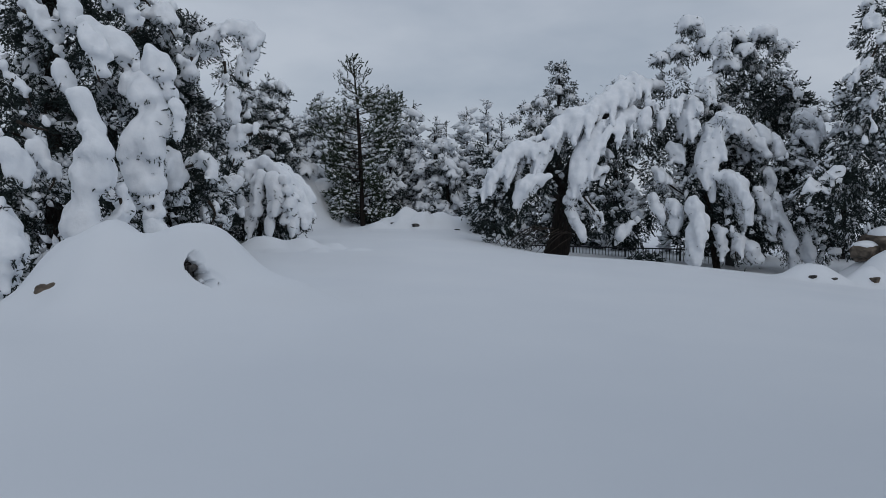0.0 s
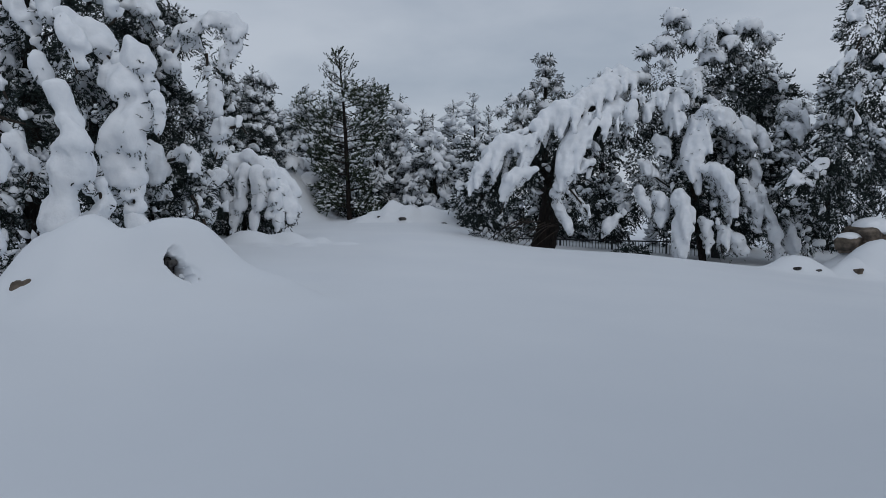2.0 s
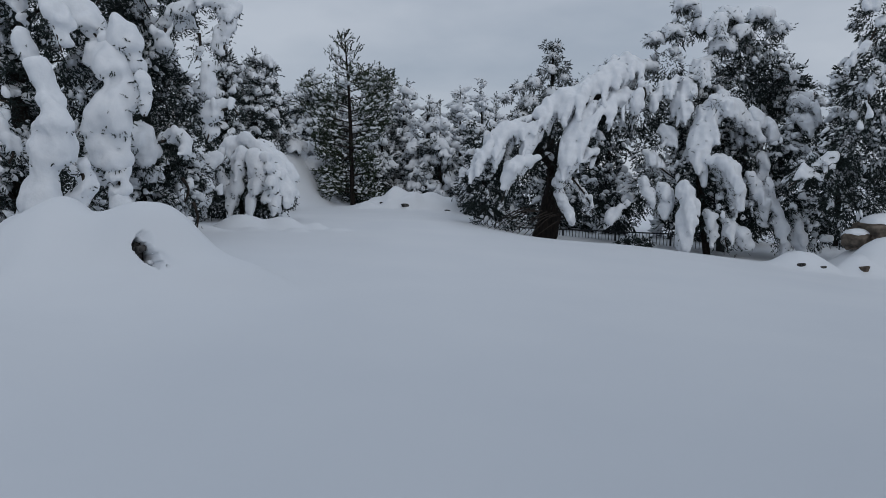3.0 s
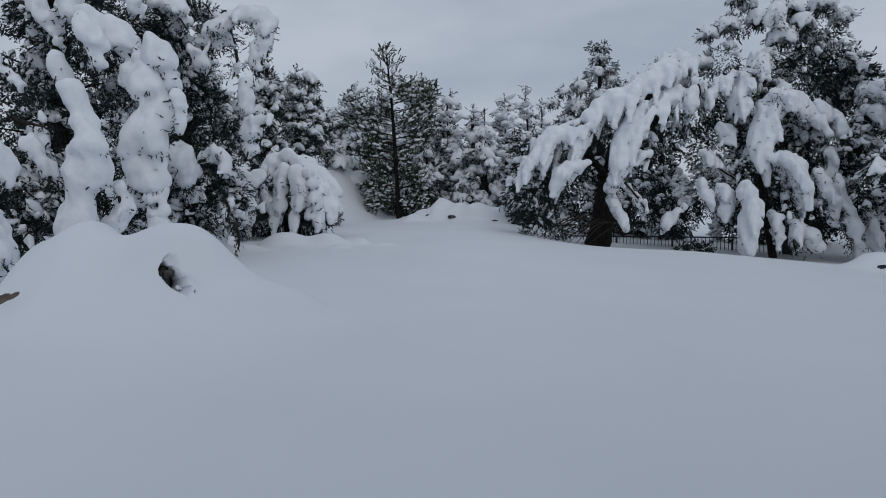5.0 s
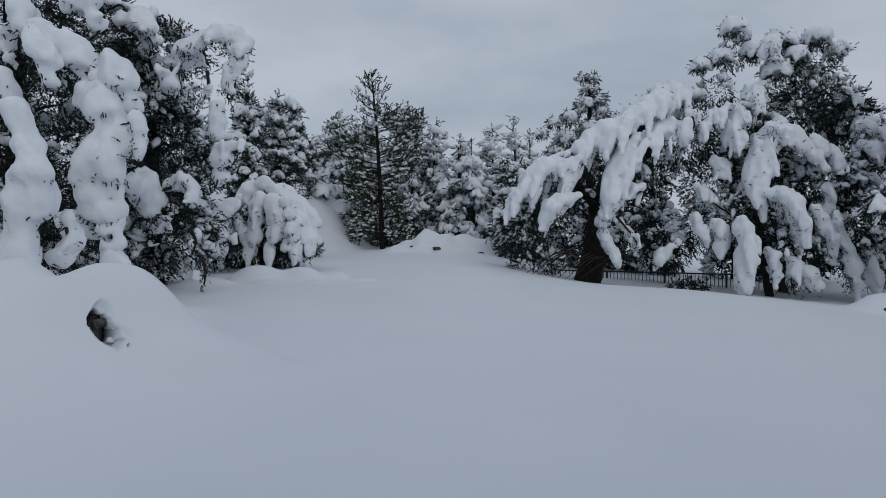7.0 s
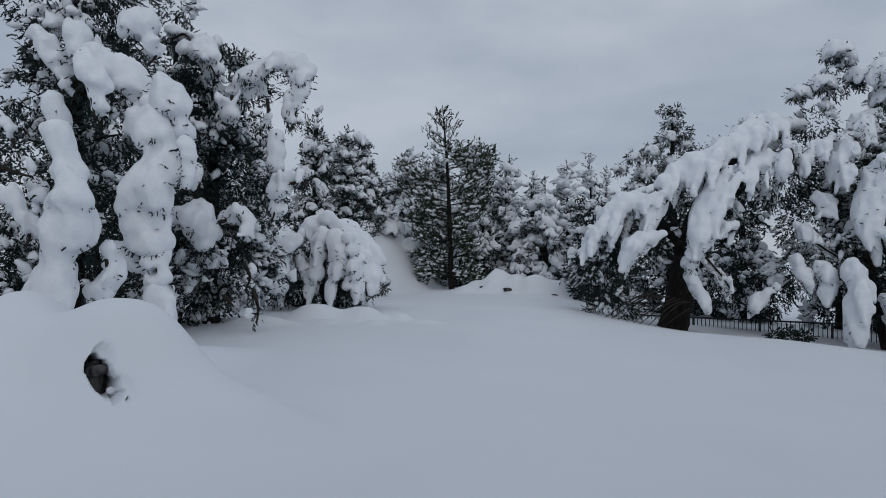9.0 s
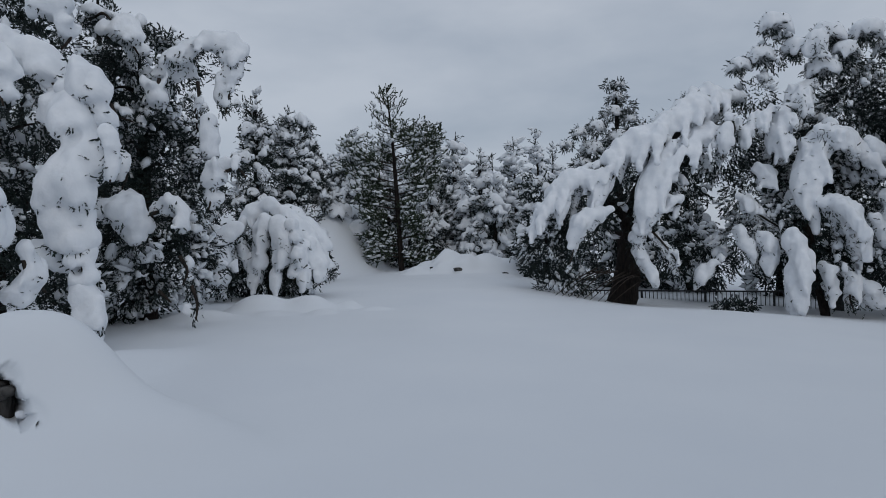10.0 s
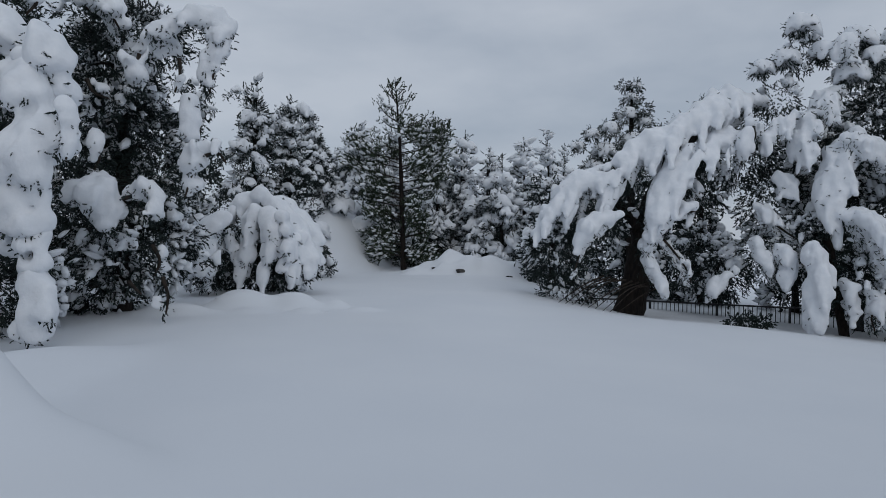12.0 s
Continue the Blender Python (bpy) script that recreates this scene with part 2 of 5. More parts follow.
def ground(x, y):
    """The snow's height."""
    x, y = np.asarray(x, float), np.asarray(y, float)
    z = 0.20 - 0.056 * np.clip(x, -1, 13) * ease(0, 9, y) * (1 - 0.4 * ease(40, 80, y))
    z = z - 0.42 * ease(18.8, 25.5, y) * ease(0.5, 5.0, x) - 0.05 * ease(26, 34, y) * (1 - ease(-3, 2, x))
    z = z - 0.18 * ease(-4.5, -7, x) * (1 - ease(12, 20, y))
    z = z + 3.1 * ease(31, 38, y) * ease(-4.9, -7.9, x) + 0.3 * ease(29, 33, y) * ease(-5.2, -7.2, x)
    z = z - 0.055 * np.clip(x - 6, 0, 8) * ease(9, 16, y) * (1 - ease(21, 26, y))
    for cx, cy, h, rx, ry, p in SWELLS:
        q = np.sqrt(((x - cx) / rx) ** 2 + ((y - cy) / ry) ** 2)
        z = z + h * np.exp(-0.7 * q ** p)
    near = np.exp(-((x / 30) ** 2 + ((y - 15) / 30) ** 2))
    pts = np.stack([x.ravel(), y.ravel(), np.zeros(x.size)], 1)
    return z + near * 0.0025 * drift(pts).reshape(x.shape)


def g(x, y):
    return float(ground(np.array([x]), np.array([y]))[0])


def lines(spans):
    """Grid lines from spans of (start, end, step)."""
    out = [np.arange(a, b, s) for a, b, s in spans]
    return np.concatenate(out + [[spans[-1][1]]])


gx = lines([(-3000, -300, 300), (-300, -60, 20), (-60, -12, 1.5), (-12, -6.4, 0.2), (-6.4, -3.1, 0.09), (-3.1, -2.52, 0.011), (-2.52, -1.6, 0.06), (-1.6, 1.6, 0.13), (1.6, 14, 0.3), (14, 60, 1.5), (60, 300, 20), (300, 3000, 300)])
gy = lines([(-3000, -300, 300), (-300, -40, 20), (-40, -3, 1.5), (-3, 7.0, 0.25), (7.0, 8.0, 0.07), (8.0, 8.52, 0.011), (8.52, 10.8, 0.09), (10.8, 17, 0.22), (17, 19.4, 0.1), (19.4, 24, 0.2), (24, 31.5, 0.4), (31.5, 35, 0.12), (35, 45, 0.4), (45, 100, 2.5), (100, 400, 20), (400, 3000, 300)])
X, Y = np.meshgrid(gx, gy)
Z = ground(X, Y)
gv = np.stack([X.ravel(), Y.ravel(), Z.ravel()], 1)
# the hollow that the wind left in the mound's flank
HOLLOW = np.array([-2.88, 8.235, g(-2.88, 8.235)])
hd = gv - HOLLOW
hu, hw = hd[:, 0] * 0.82 + hd[:, 1] * 0.575, hd[:, 2]
near_hollow = (np.abs(hd[:, 0]) < 0.5) & (np.abs(hd[:, 1]) < 0.5)
crumb, grit = waves(12, 0.15, 2), waves(14, 0.05, 2)
rag = np.zeros(len(gv))
fine = np.zeros(len(gv))
rag[near_hollow] = crumb(gv[near_hollow])
fine[near_hollow] = grit(gv[near_hollow])


def scoop(cu, cw, ru, rw, slant, ragged, hard):
    q = np.sqrt(((hu - cu + slant * (hw - cw)) / ru) ** 2 + ((hw - cw) / rw) ** 2) * (1 + ragged * np.clip(rag + 0.35 * fine, -0.7, 0.9))
    return np.where(near_hollow, np.clip((1 - q) * hard, 0, 1), 0)


mouth = scoop(0.01, -0.03, 0.115, 0.155, 0.55, 0.26, 5.0)
shell = scoop(0.08, -0.06, 0.16, 0.12, 0.5, 0.06, 1.8)
crest = scoop(-0.01, 0.10, 0.07, 0.10, -0.1, 0.5, 1.8)
push = 0.55 * mouth + 0.055 * shell * shell * (3 - 2 * shell) * (1 - mouth) + (0.10 + 0.04 * rag) * crest * (1 - mouth)
push += 0.02 * fine * np.minimum(1, mouth + 0.4 * crest)
gv += push[:, None] * np.array([-0.68, 0.72, -0.1])
nx, ny = len(gx), len(gy)
idx = np.arange(nx * ny).reshape(ny, nx)
gf = np.stack([idx[:-1, :-1].ravel(), idx[:-1, 1:].ravel(), idx[1:, 1:].ravel(), idx[1:, :-1].ravel()], 1)
ground_ob = new("ground", mesh_of("ground", gv, gf, M_FIELD))
tagged(ground_ob, "deep untouched snow field with soft drifts and mounds", "snow", kind="structure")

# plain unseen wall behind the walk's start, added to darken the near snow
bm = bmesh.new()
bmesh.ops.create_cube(bm, size=1.0, matrix=Matrix.Translation((9.8, -2.2, 4.0)) @ Matrix.Diagonal((19.0, 0.3, 9.0, 1)))
bmesh.ops.bevel(bm, geom=list(bm.edges), offset=0.03, segments=2, affect="EDGES")
wall_mesh = bpy.data.meshes.new("shade_wall")
bm.to_mesh(wall_mesh)
bm.free()
wall_mesh.materials.append(M_SHADE_WALL)
tagged(new("shade_wall", wall_mesh), "plain grey unseen wall added to shade the near snow", "wall", kind="structure")


# ---- trees ----
def needles_on(blobs, r, density):
    """Places, outward ways and sizes of sprays over a crown of ellipsoids (centre, radii)."""
    P, D = [], []
    cs = np.array([b[0] for b in blobs], float)
    rs = np.array([b[1] for b in blobs], float)
    for c, q in zip(cs, rs):
        area = 4 * math.pi * ((q[0] * q[1]) ** 1.6 / 3 + (q[0] * q[2]) ** 1.6 / 3 + (q[1] * q[2]) ** 1.6 / 3) ** (1 / 1.6)
        n = int(area * density)
        d = r.normal(size=(n, 3))
        d /= np.linalg.norm(d, axis=1, keepdims=True)
        s = 0.62 + 0.42 * r.random(n) ** 0.7
        P.append(c + d * q * s[:, None])
        D.append(d / q * q.mean())
    P, D = np.vstack(P), np.vstack(D)
    # thin out what lies deep inside another clump
    depth = np.min([(((P - c) / q) ** 2).sum(1) for c, q in zip(cs, rs)], axis=0)
    keep = (depth > 0.32)
    return P[keep], D[keep]


def crown(tree, blobs, r, density=55, size=0.2, snow=0.5, pad=0.16, far=False, mat=None, droop=0.7, runs=0, load=0.16):
    P, D = needles_on(blobs, r, density)
    n = len(P)
    U = D / np.linalg.norm(D, axis=1, keepdims=True)
    way = U + np.array([0, 0, -droop]) + r.normal(size=(n, 3)) * 0.6
    way /= np.linalg.norm(way, axis=1, keepdims=True)
    size_n = size * r.uniform(0.6, 1.35, n)
    v, f = scatter(SPRAYS_FAR if far else SPRAYS, P, frames_from(way, r), size_n, r)
    tagged(part("crown", v, f, mat or M_NEEDLE, tree, "dark green needle sprays", False), kind="stuff")
    # snow lying on single sprays, patchy
    clump = waves(int(r.integers(1, 9999)), 0.45, 2)(P)
    chance = 0.55 * snow * (0.65 + 0.3 * U[:, 2]) + 0.55 * clump - 0.12
    k = np.where(r.random(n) < chance)[0]
    if len(k):
        at = P[k] + way[k] * size_n[k, None] * r.uniform(0.1, 0.6, len(k))[:, None] + U[k] * 0.065 + np.array([0, 0, 0.03])
        s = pad * r.uniform(0.45, 1.15, len(k))
        dims = np.stack([s * r.uniform(0.4, 0.8, len(k)), s * r.uniform(0.3, 0.6, len(k)), s * r.uniform(0.8, 1.6, len(k))], 1)
        axes = frames_from(way[k] + r.normal(size=(len(k), 3)) * 0.3, r)
        big = np.zeros(len(k), bool) if far else s > 1.08 * pad
        v, f = join([scatter(LUMPS_SMALL, at[~big], axes[~big], dims[~big], r), scatter(LUMPS, at[big], axes[big], dims[big], r)])
        tagged(part("snow_cover", v, f, M_SNOW, tree, "small pads of snow clinging to the needles"), kind="stuff")
    # twig ends with their own load of snow where the crown faces outwards
    ok = np.where((U[:, 2] > -0.45) & (clump > -0.4))[0]
    if runs and len(ok):
        q = r.choice(ok, min(runs, len(ok)), replace=False)
        tufts(tree, P[q] + U[q] * 0.1, U[q], r, load, mat=mat, h=0.1 if far else 0.053, spray=size * 0.9, needles=10 if far else 24)


def surface(F, origin, h):
    """The zero surface of a field on a grid (inside below zero), as vertices and quads."""
    inside = F < 0
    n0, n1, n2 = F.shape
    cells = [(i, j, k) for i in (0, 1) for j in (0, 1) for k in (0, 1)]
    count = sum(inside[i:n0 - 1 + i, j:n1 - 1 + j, k:n2 - 1 + k].astype(np.int8) for i, j, k in cells)
    C = np.argwhere((count > 0) & (count < 8))
    where = np.full((n0 - 1, n1 - 1, n2 - 1), -1, np.int64)
    where[tuple(C.T)] = np.arange(len(C))
    total, hits = np.zeros((len(C), 3)), np.zeros(len(C))
    for p in cells:
        for axis in range(3):
            if p[axis]:
                continue
            q = list(p)
            q[axis] = 1
            fa, fb = F[tuple((C + p).T)], F[tuple((C + q).T)]
            cut = (fa < 0) != (fb < 0)
            t = np.where(cut, fa / np.where(cut, fa - fb, 1), 0)
            at = C + np.array(p, float)
            at[:, axis] += t
            total += at * cut[:, None]
            hits += cut
    v = total / hits[:, None] * h + origin
    quads = []
    for axis in range(3):
        o1, o2 = [x for x in range(3) if x != axis]
        lo, hi = [slice(None)] * 3, [slice(None)] * 3
        lo[axis], hi[axis] = slice(0, -1), slice(1, None)
        A, B = inside[tuple(lo)], inside[tuple(hi)]
        E = np.argwhere(A != B)
        E = E[(E[:, o1] > 0) & (E[:, o2] > 0) & (E[:, o1] < F.shape[o1] - 1) & (E[:, o2] < F.shape[o2] - 1)]
        if not len(E):
            continue
        d1, d2 = np.eye(3, dtype=int)[o1], np.eye(3, dtype=int)[o2]
        ring = np.stack([where[tuple((E - x).T)] for x in (0 * d1, d1, d1 + d2, d2)], 1)
        flip = A[tuple(E.T)] ^ (axis == 1)
        ring[flip] = ring[flip][:, ::-1]
        quads.append(ring)
    return v, np.concatenate(quads + [np.zeros((0, 4), np.int64)])[:, ::-1]


def snow_mass(balls, r, h=0.05, rough=0.3, blend=0.05, sag=1.5, holes=0.0, shrink=0.8):
    """Snow that has grown together over a set of balls (x, y, z, radius): lumpy, flatter below, its lower edge in tongues."""
    balls = np.asarray(balls, float)
    c, q = balls[:, :3], balls[:, 3]
    pad = 0.12 + 2 * h
    lo, hi = (c - q[:, None]).min(0) - pad, (c + q[:, None]).max(0) + pad
    n = np.maximum(4, np.ceil((hi - lo) / h).astype(int) + 1)
    axes = [lo[i] + h * np.arange(n[i]) for i in range(3)]
    S = np.zeros(n)
    for p, w in zip(c, q):
        i0 = np.maximum(0, ((p - w - pad - lo) / h).astype(int))
        i1 = np.minimum(n, ((p + w + pad - lo) / h).astype(int) + 2)
        dx, dy, dz = [axes[k][i0[k]:i1[k]] - p[k] for k in range(3)]
        dz = np.where(dz < 0, dz * sag, dz)
        d = np.sqrt(dx[:, None, None] ** 2 + dy[None, :, None] ** 2 + dz[None, None, :] ** 2) - w
        S[i0[0]:i1[0], i0[1]:i1[1], i0[2]:i1[2]] += np.exp(-np.clip(d, -0.5, 1) / blend)
    F = np.where(S > 0, -blend * np.log(np.maximum(S, 1e-9)), 1.0)
    near = np.where(np.abs(F) < 0.25)
    P = np.stack([axes[k][near[k]] for k in range(3)], 1)
    size = min(0.3, float(q.mean()))
    w1, w2 = waves(int(r.integers(1, 9999)), size * 1.3, 2), waves(int(r.integers(1, 9999)), 0.16, 2)
    streak = waves(int(r.integers(1, 9999)), 0.11, 2)
    gap = np.clip(waves(int(r.integers(1, 9999)), 0.26, 2)(P * np.array([1, 1, 0.7])) - 0.55, 0, 1)
    F[near] += shrink * blend + rough * (0.5 * size * w1(P) + 0.09 * w2(P) + 0.12 * streak(P * np.array([1, 1, 0.3]))) + holes * gap
    return surface(F, lo, h)


def islands(v, f, least=70):
    """The separate pieces of a mesh, without crumbs."""
    tag = np.arange(len(v))
    while True:
        low = tag[f].min(1)
        nxt = tag.copy()
        for k in range(4):
            np.minimum.at(nxt, f[:, k], low)
        nxt = nxt[nxt]
        if (nxt == tag).all():
            break
        tag = nxt
    out = []
    for key, size in zip(*np.unique(tag, return_counts=True)):
        if size >= least:
            keep = tag == key
            where = np.cumsum(keep) - 1
            out.append((v[keep], where[f[keep[f[:, 0]]]]))
    return out


def normals_of(v, f):
    fn = np.cross(v[f[:, 2]] - v[f[:, 0]], v[f[:, 3]] - v[f[:, 1]])
    out = np.zeros_like(v)
    for k in range(4):
        np.add.at(out, f[:, k], fn)
    return out / np.maximum(np.linalg.norm(out, axis=1, keepdims=True), 1e-9)


def under_needles(v, f, r, density, size):
    """Sprays that stick out of a mass of snow: many from below, a few from its flanks."""
    N = normals_of(v, f)
    fa = np.linalg.norm(np.cross(v[f[:, 2]] - v[f[:, 0]], v[f[:, 3]] - v[f[:, 1]]), axis=1) / 2
    fn = N[f[:, 0]]
    patch = waves(int(r.integers(1, 9999)), 0.22, 2)(v[f[:, 0]])
    weight = fa * np.where(fn[:, 2] < -0.45, 1.5, np.where((fn[:, 2] < 0.1) & (patch > 1.2), 1.0, 0.0))
    m = int(weight.sum() * density)
    if m < 4:
        return None
    k = r.choice(len(f), m, p=weight / weight.sum())
    way = fn[k] * 0.9 + np.array([0, 0, -0.25]) + r.normal(size=(m, 3)) * 0.5
    way /= np.linalg.norm(way, axis=1, keepdims=True)
    at = v[f[k, 0]] - way * size * 0.35
    return scatter(SPRAYS, at, frames_from(way, r), size * r.uniform(0.6, 1.3, m), r)


def bough_balls(c, rad, r, tongues, reach, comb, hoods):
    """Balls along a bough, with tongues that hang from its sides; comb: the tongues' radius, if they are slim and close."""
    n = len(c)
    t = np.gradient(c, axis=0)
    t /= np.linalg.norm(t, axis=1, keepdims=True)
    a = np.cross(t, [0, 0, 1.0]) + 1e-4
    a /= np.linalg.norm(a, axis=1, keepdims=True)
    length = np.linalg.norm(np.diff(c, axis=0), axis=1).sum()
    out, s = [], 0.0
    # hoods: the snow hangs in stacked caps that widen downwards and end in a ragged brim
    while hoods and s < length:
        i = min(n - 1, int(s / length * (n - 1)))
        ln = rad[i] * r.uniform(1.3, 2.1)
        lean = r.normal(size=3) * rad[i] * 0.22
        for u in np.linspace(0, 1, 6):
            k = min(n - 1, int((s + u * ln) / length * (n - 1)))
            out.append((*(c[k] + lean * u), rad[k] * (0.5 + 0.42 * u ** 0.8) * r.uniform(0.92, 1.08)))
        for q in range(int(r.integers(4, 7))):
            ang = r.uniform(0, 6.28)
            w = rad[k] * r.uniform(0.26, 0.45)
            p = c[k] + lean + np.array([math.cos(ang), math.sin(ang), 0]) * rad[k] * 0.62
            out += [(*(p - np.array([0, 0, d * rad[k]])), w * (1 - 0.5 * d)) for d in (0.0, 0.25, 0.5 * r.random() + 0.2)]
        s += ln * 0.8
    while not hoods and s < length:
        i = min(n - 1, int(s / length * (n - 1)))
        w = rad[i] * r.uniform(0.75, 1.15) * (0.7 if comb else 1)
        out.append((*(c[i] + r.normal(size=3) * rad[i] * (0.12 if comb else 0.2)), w))
        s += w * r.uniform(0.4, 0.75)
    for q in range(int(length * tongues + r.random())):
        i = int(r.uniform(0.02, 1.0) * (n - 1))
        side = r.choice([-1, 1]) * r.uniform(0.2, 1.0)
        steep = abs(t[i, 2])
        d = a[i] * side * 0.6 + t[i] * r.uniform(0.3, 0.8) + np.array([0, -0.2, -0.35 - 0.5 * r.random()])
        d /= np.linalg.norm(d)
        p = c[i] + a[i] * side * rad[i] * 0.6
        w = comb * r.uniform(0.7, 1.35) if comb else rad[i] * r.uniform(0.42, 0.68)
        ln = reach * r.uniform(0.4, 1.3) * (1 - 0.4 * steep) * (0.5 + rad[i])
        k = max(2, int(ln / (w * 0.6)))
        for j in range(k):
            u = (j + 1) / k
            out.append((*(p + d * ln * u + np.array([0, 0, -0.4 * ln * u * u])), max(0.05, w * (1.15 - 0.5 * u) * r.uniform(0.9, 1.1))))
    return np.array(out)


def drape(tree, pts, radii, r, wide=1.0, tongues=3.0, reach=0.9, h=0.048, rough=0.3, needles=200, bough=True, sag=1.5, holes=0.12, comb=0.0, rim=0.5, blend=0.05, shrink=1.5, hoods=False):
    """One heavy run of snow along a bent bough, with its needles sticking out below."""
    p = np.array(pts, float)
    length = np.linalg.norm(np.diff(p, axis=0), axis=1).sum()
    n = max(9, int(length / 0.05))
    c = curve_points(p, n)
    rad = np.interp(np.linspace(0, 1, n), np.linspace(0, 1, len(radii)), radii) * wide
    v, f = snow_mass(bough_balls(c, rad, r, tongues, reach, comb, hoods), r, h, rough, blend, sag, holes, 0.8 if comb else shrink)
    for piece in islands(v, f):
        part("snow_clump", *piece, M_SNOW, tree, "run of snow on a bent bough")
    # the twigs' own needles, under and beside the snow
    m = int(length * (0.3 + rad.mean()) * needles)
    k = r.integers(0, n, m)
    inward = np.array([tree.location[0], tree.location[1], 0]) - c * np.array([1, 1, 0])
    inward /= np.linalg.norm(inward, axis=1, keepdims=True) + 0.1
    off = r.normal(size=(m, 3)) * rad[k, None] * np.array([0.45, 0.45, 0.4])
    at = c[k] + off + (inward[k] * 0.75 - np.array([0, 0, 0.5])) * rad[k, None]
    way = off / rad[k, None] - inward[k] * 0.3 + np.array([0, 0, -0.5]) + r.normal(size=(m, 3)) * 0.5
    sprays = [scatter(SPRAYS, at, frames_from(way, r), 0.13 * r.uniform(0.6, 1.3, m), r)]
    made = under_needles(v, f, r, needles * rim, 0.13) if rim else None
    tagged(part("bough_needles", *join(sprays + ([made] if made else [])), M_NEEDLE, tree, "", False), kind="stuff")
    if bough:
        tube_part("bough", c[::max(1, n // 8)] - np.array([0, 0, 0.1]), [0.04, 0.015], M_TWIG, tree, 6, seed=3)


def tufts(tree, P, U, r, size, needles=26, spray=0.15, h=0.05, mat=None):
    """Twig ends all over a crown, each with its needles under a small load of snow, as two meshes."""
    snow, sprays = [], []
    for p, u in zip(P, U):
        q = size * r.uniform(0.55, 1.25)
        side = np.cross(u, [0, 0, 1.0]) + 1e-4
        side /= np.linalg.norm(side)
        d = u * np.array([1, 1, 0.35]) + np.array([0, 0, -0.3]) + side * r.normal() * 0.6
        d /= np.linalg.norm(d)
        k = int(r.integers(2, 5))
        balls = [(*(p + d * q * 0.75 * j + side * r.normal() * q * 0.3 + np.array([0, 0, 0.1 * q - 0.12 * q * j * j])), q * r.uniform(0.55, 0.9) * (1 - 0.12 * j)) for j in range(k)]
        snow.append(snow_mass(balls, r, max(h, q * 0.32), 0.5, min(0.035, q * 0.25), 1.8))
        m = int(needles * r.uniform(0.6, 1.4))
        at = np.array(balls)[r.integers(0, k, m), :3] + r.normal(size=(m, 3)) * q * 0.45 + d * q * 0.3 + np.array([0, 0, -0.55 * q])
        way = d + np.array([0, 0, -0.25]) + r.normal(size=(m, 3)) * 0.7
        sprays.append(scatter(SPRAYS, at, frames_from(way, r), spray * r.uniform(0.6, 1.3, m), r))
    tagged(part("snow_clump", *join(snow), M_SNOW, tree, "loads of snow on the twig ends"), kind="stuff")
    tagged(part("tuft", *join(sprays), mat or M_NEEDLE, tree, "", False), kind="stuff")


def dome(centre, rx, ry, h, r, fingers=0.5):
    """A round cap of snow with a ragged hanging edge."""
    rings, sides = 8, 30
    th = np.linspace(0, 2 * math.pi, sides, endpoint=False)
    edge = np.zeros(sides)
    for q in (3, 5, 8, 11):
        edge += np.sin(q * th + r.uniform(0, 6.28)) / q ** 0.5
    V = [np.array([[0, 0, h]])]
    for i in range(1, rings + 1):
        s = i / rings
        rr = np.sin(s * 1.6) * (1 + 0.10 * edge * s)
        zz = h * np.cos(s * 1.6) - fingers * h * max(0, s - 0.7) / 0.3 * np.clip(0.8 + 0.8 * edge, 0, 2)
        V.append(np.stack([rr * np.cos(th) * rx, rr * np.sin(th) * ry, zz + 0 * th], 1))
    V.append(np.array([[0, 0, -0.1 * h]]))
    v = np.vstack(V)
    v = v * (1 + 0.12 * waves(int(r.integers(1, 9999)), 0.5, 2)(v / max(rx, ry)))[:, None] + np.array(centre)
    f = [(0, 1 + j, 1 + (j + 1) % sides) for j in range(sides)]
    for i in range(rings - 1):
        for j in range(sides):
            p, q = 1 + i * sides + j, 1 + i * sides + (j + 1) % sides
            f += [(p, p + sides, q + sides), (p, q + sides, q)]
    e, b0 = len(v) - 1, 1 + (rings - 1) * sides
    f += [(e, b0 + (j + 1) % sides, b0 + j) for j in range(sides)]
    return v, np.array(f)


def knob(tree, at, q, r, cap=1.0, density=115, size=0.15, mat=None):
    """A tuft at a bough's end, under its own cap of snow."""
    n = int(12.6 * q * q * density)
    d = r.normal(size=(n, 3))
    d /= np.linalg.norm(d, axis=1, keepdims=True)
    P = np.array(at) + d * q * np.array([1, 1, 0.75]) * r.uniform(0.45, 1.0, n)[:, None]
    v, f = scatter(SPRAYS, P, frames_from(d + np.array([0, 0, -0.3]) + r.normal(size=(n, 3)) * 0.4, r), size * r.uniform(0.6, 1.3, n), r)
    tagged(part("tuft", v, f, mat or M_NEEDLE, tree, "", False), kind="stuff")
    if cap:
        v, f = dome((at[0] + r.uniform(-0.1, 0.1) * q, at[1] - 0.12 * q, at[2] + 0.18 * q), q * cap, q * cap, q * 0.72 * cap, r, 0.6)
        part("snow_cap", v, f, M_SNOW, tree, "rounded cap of snow")


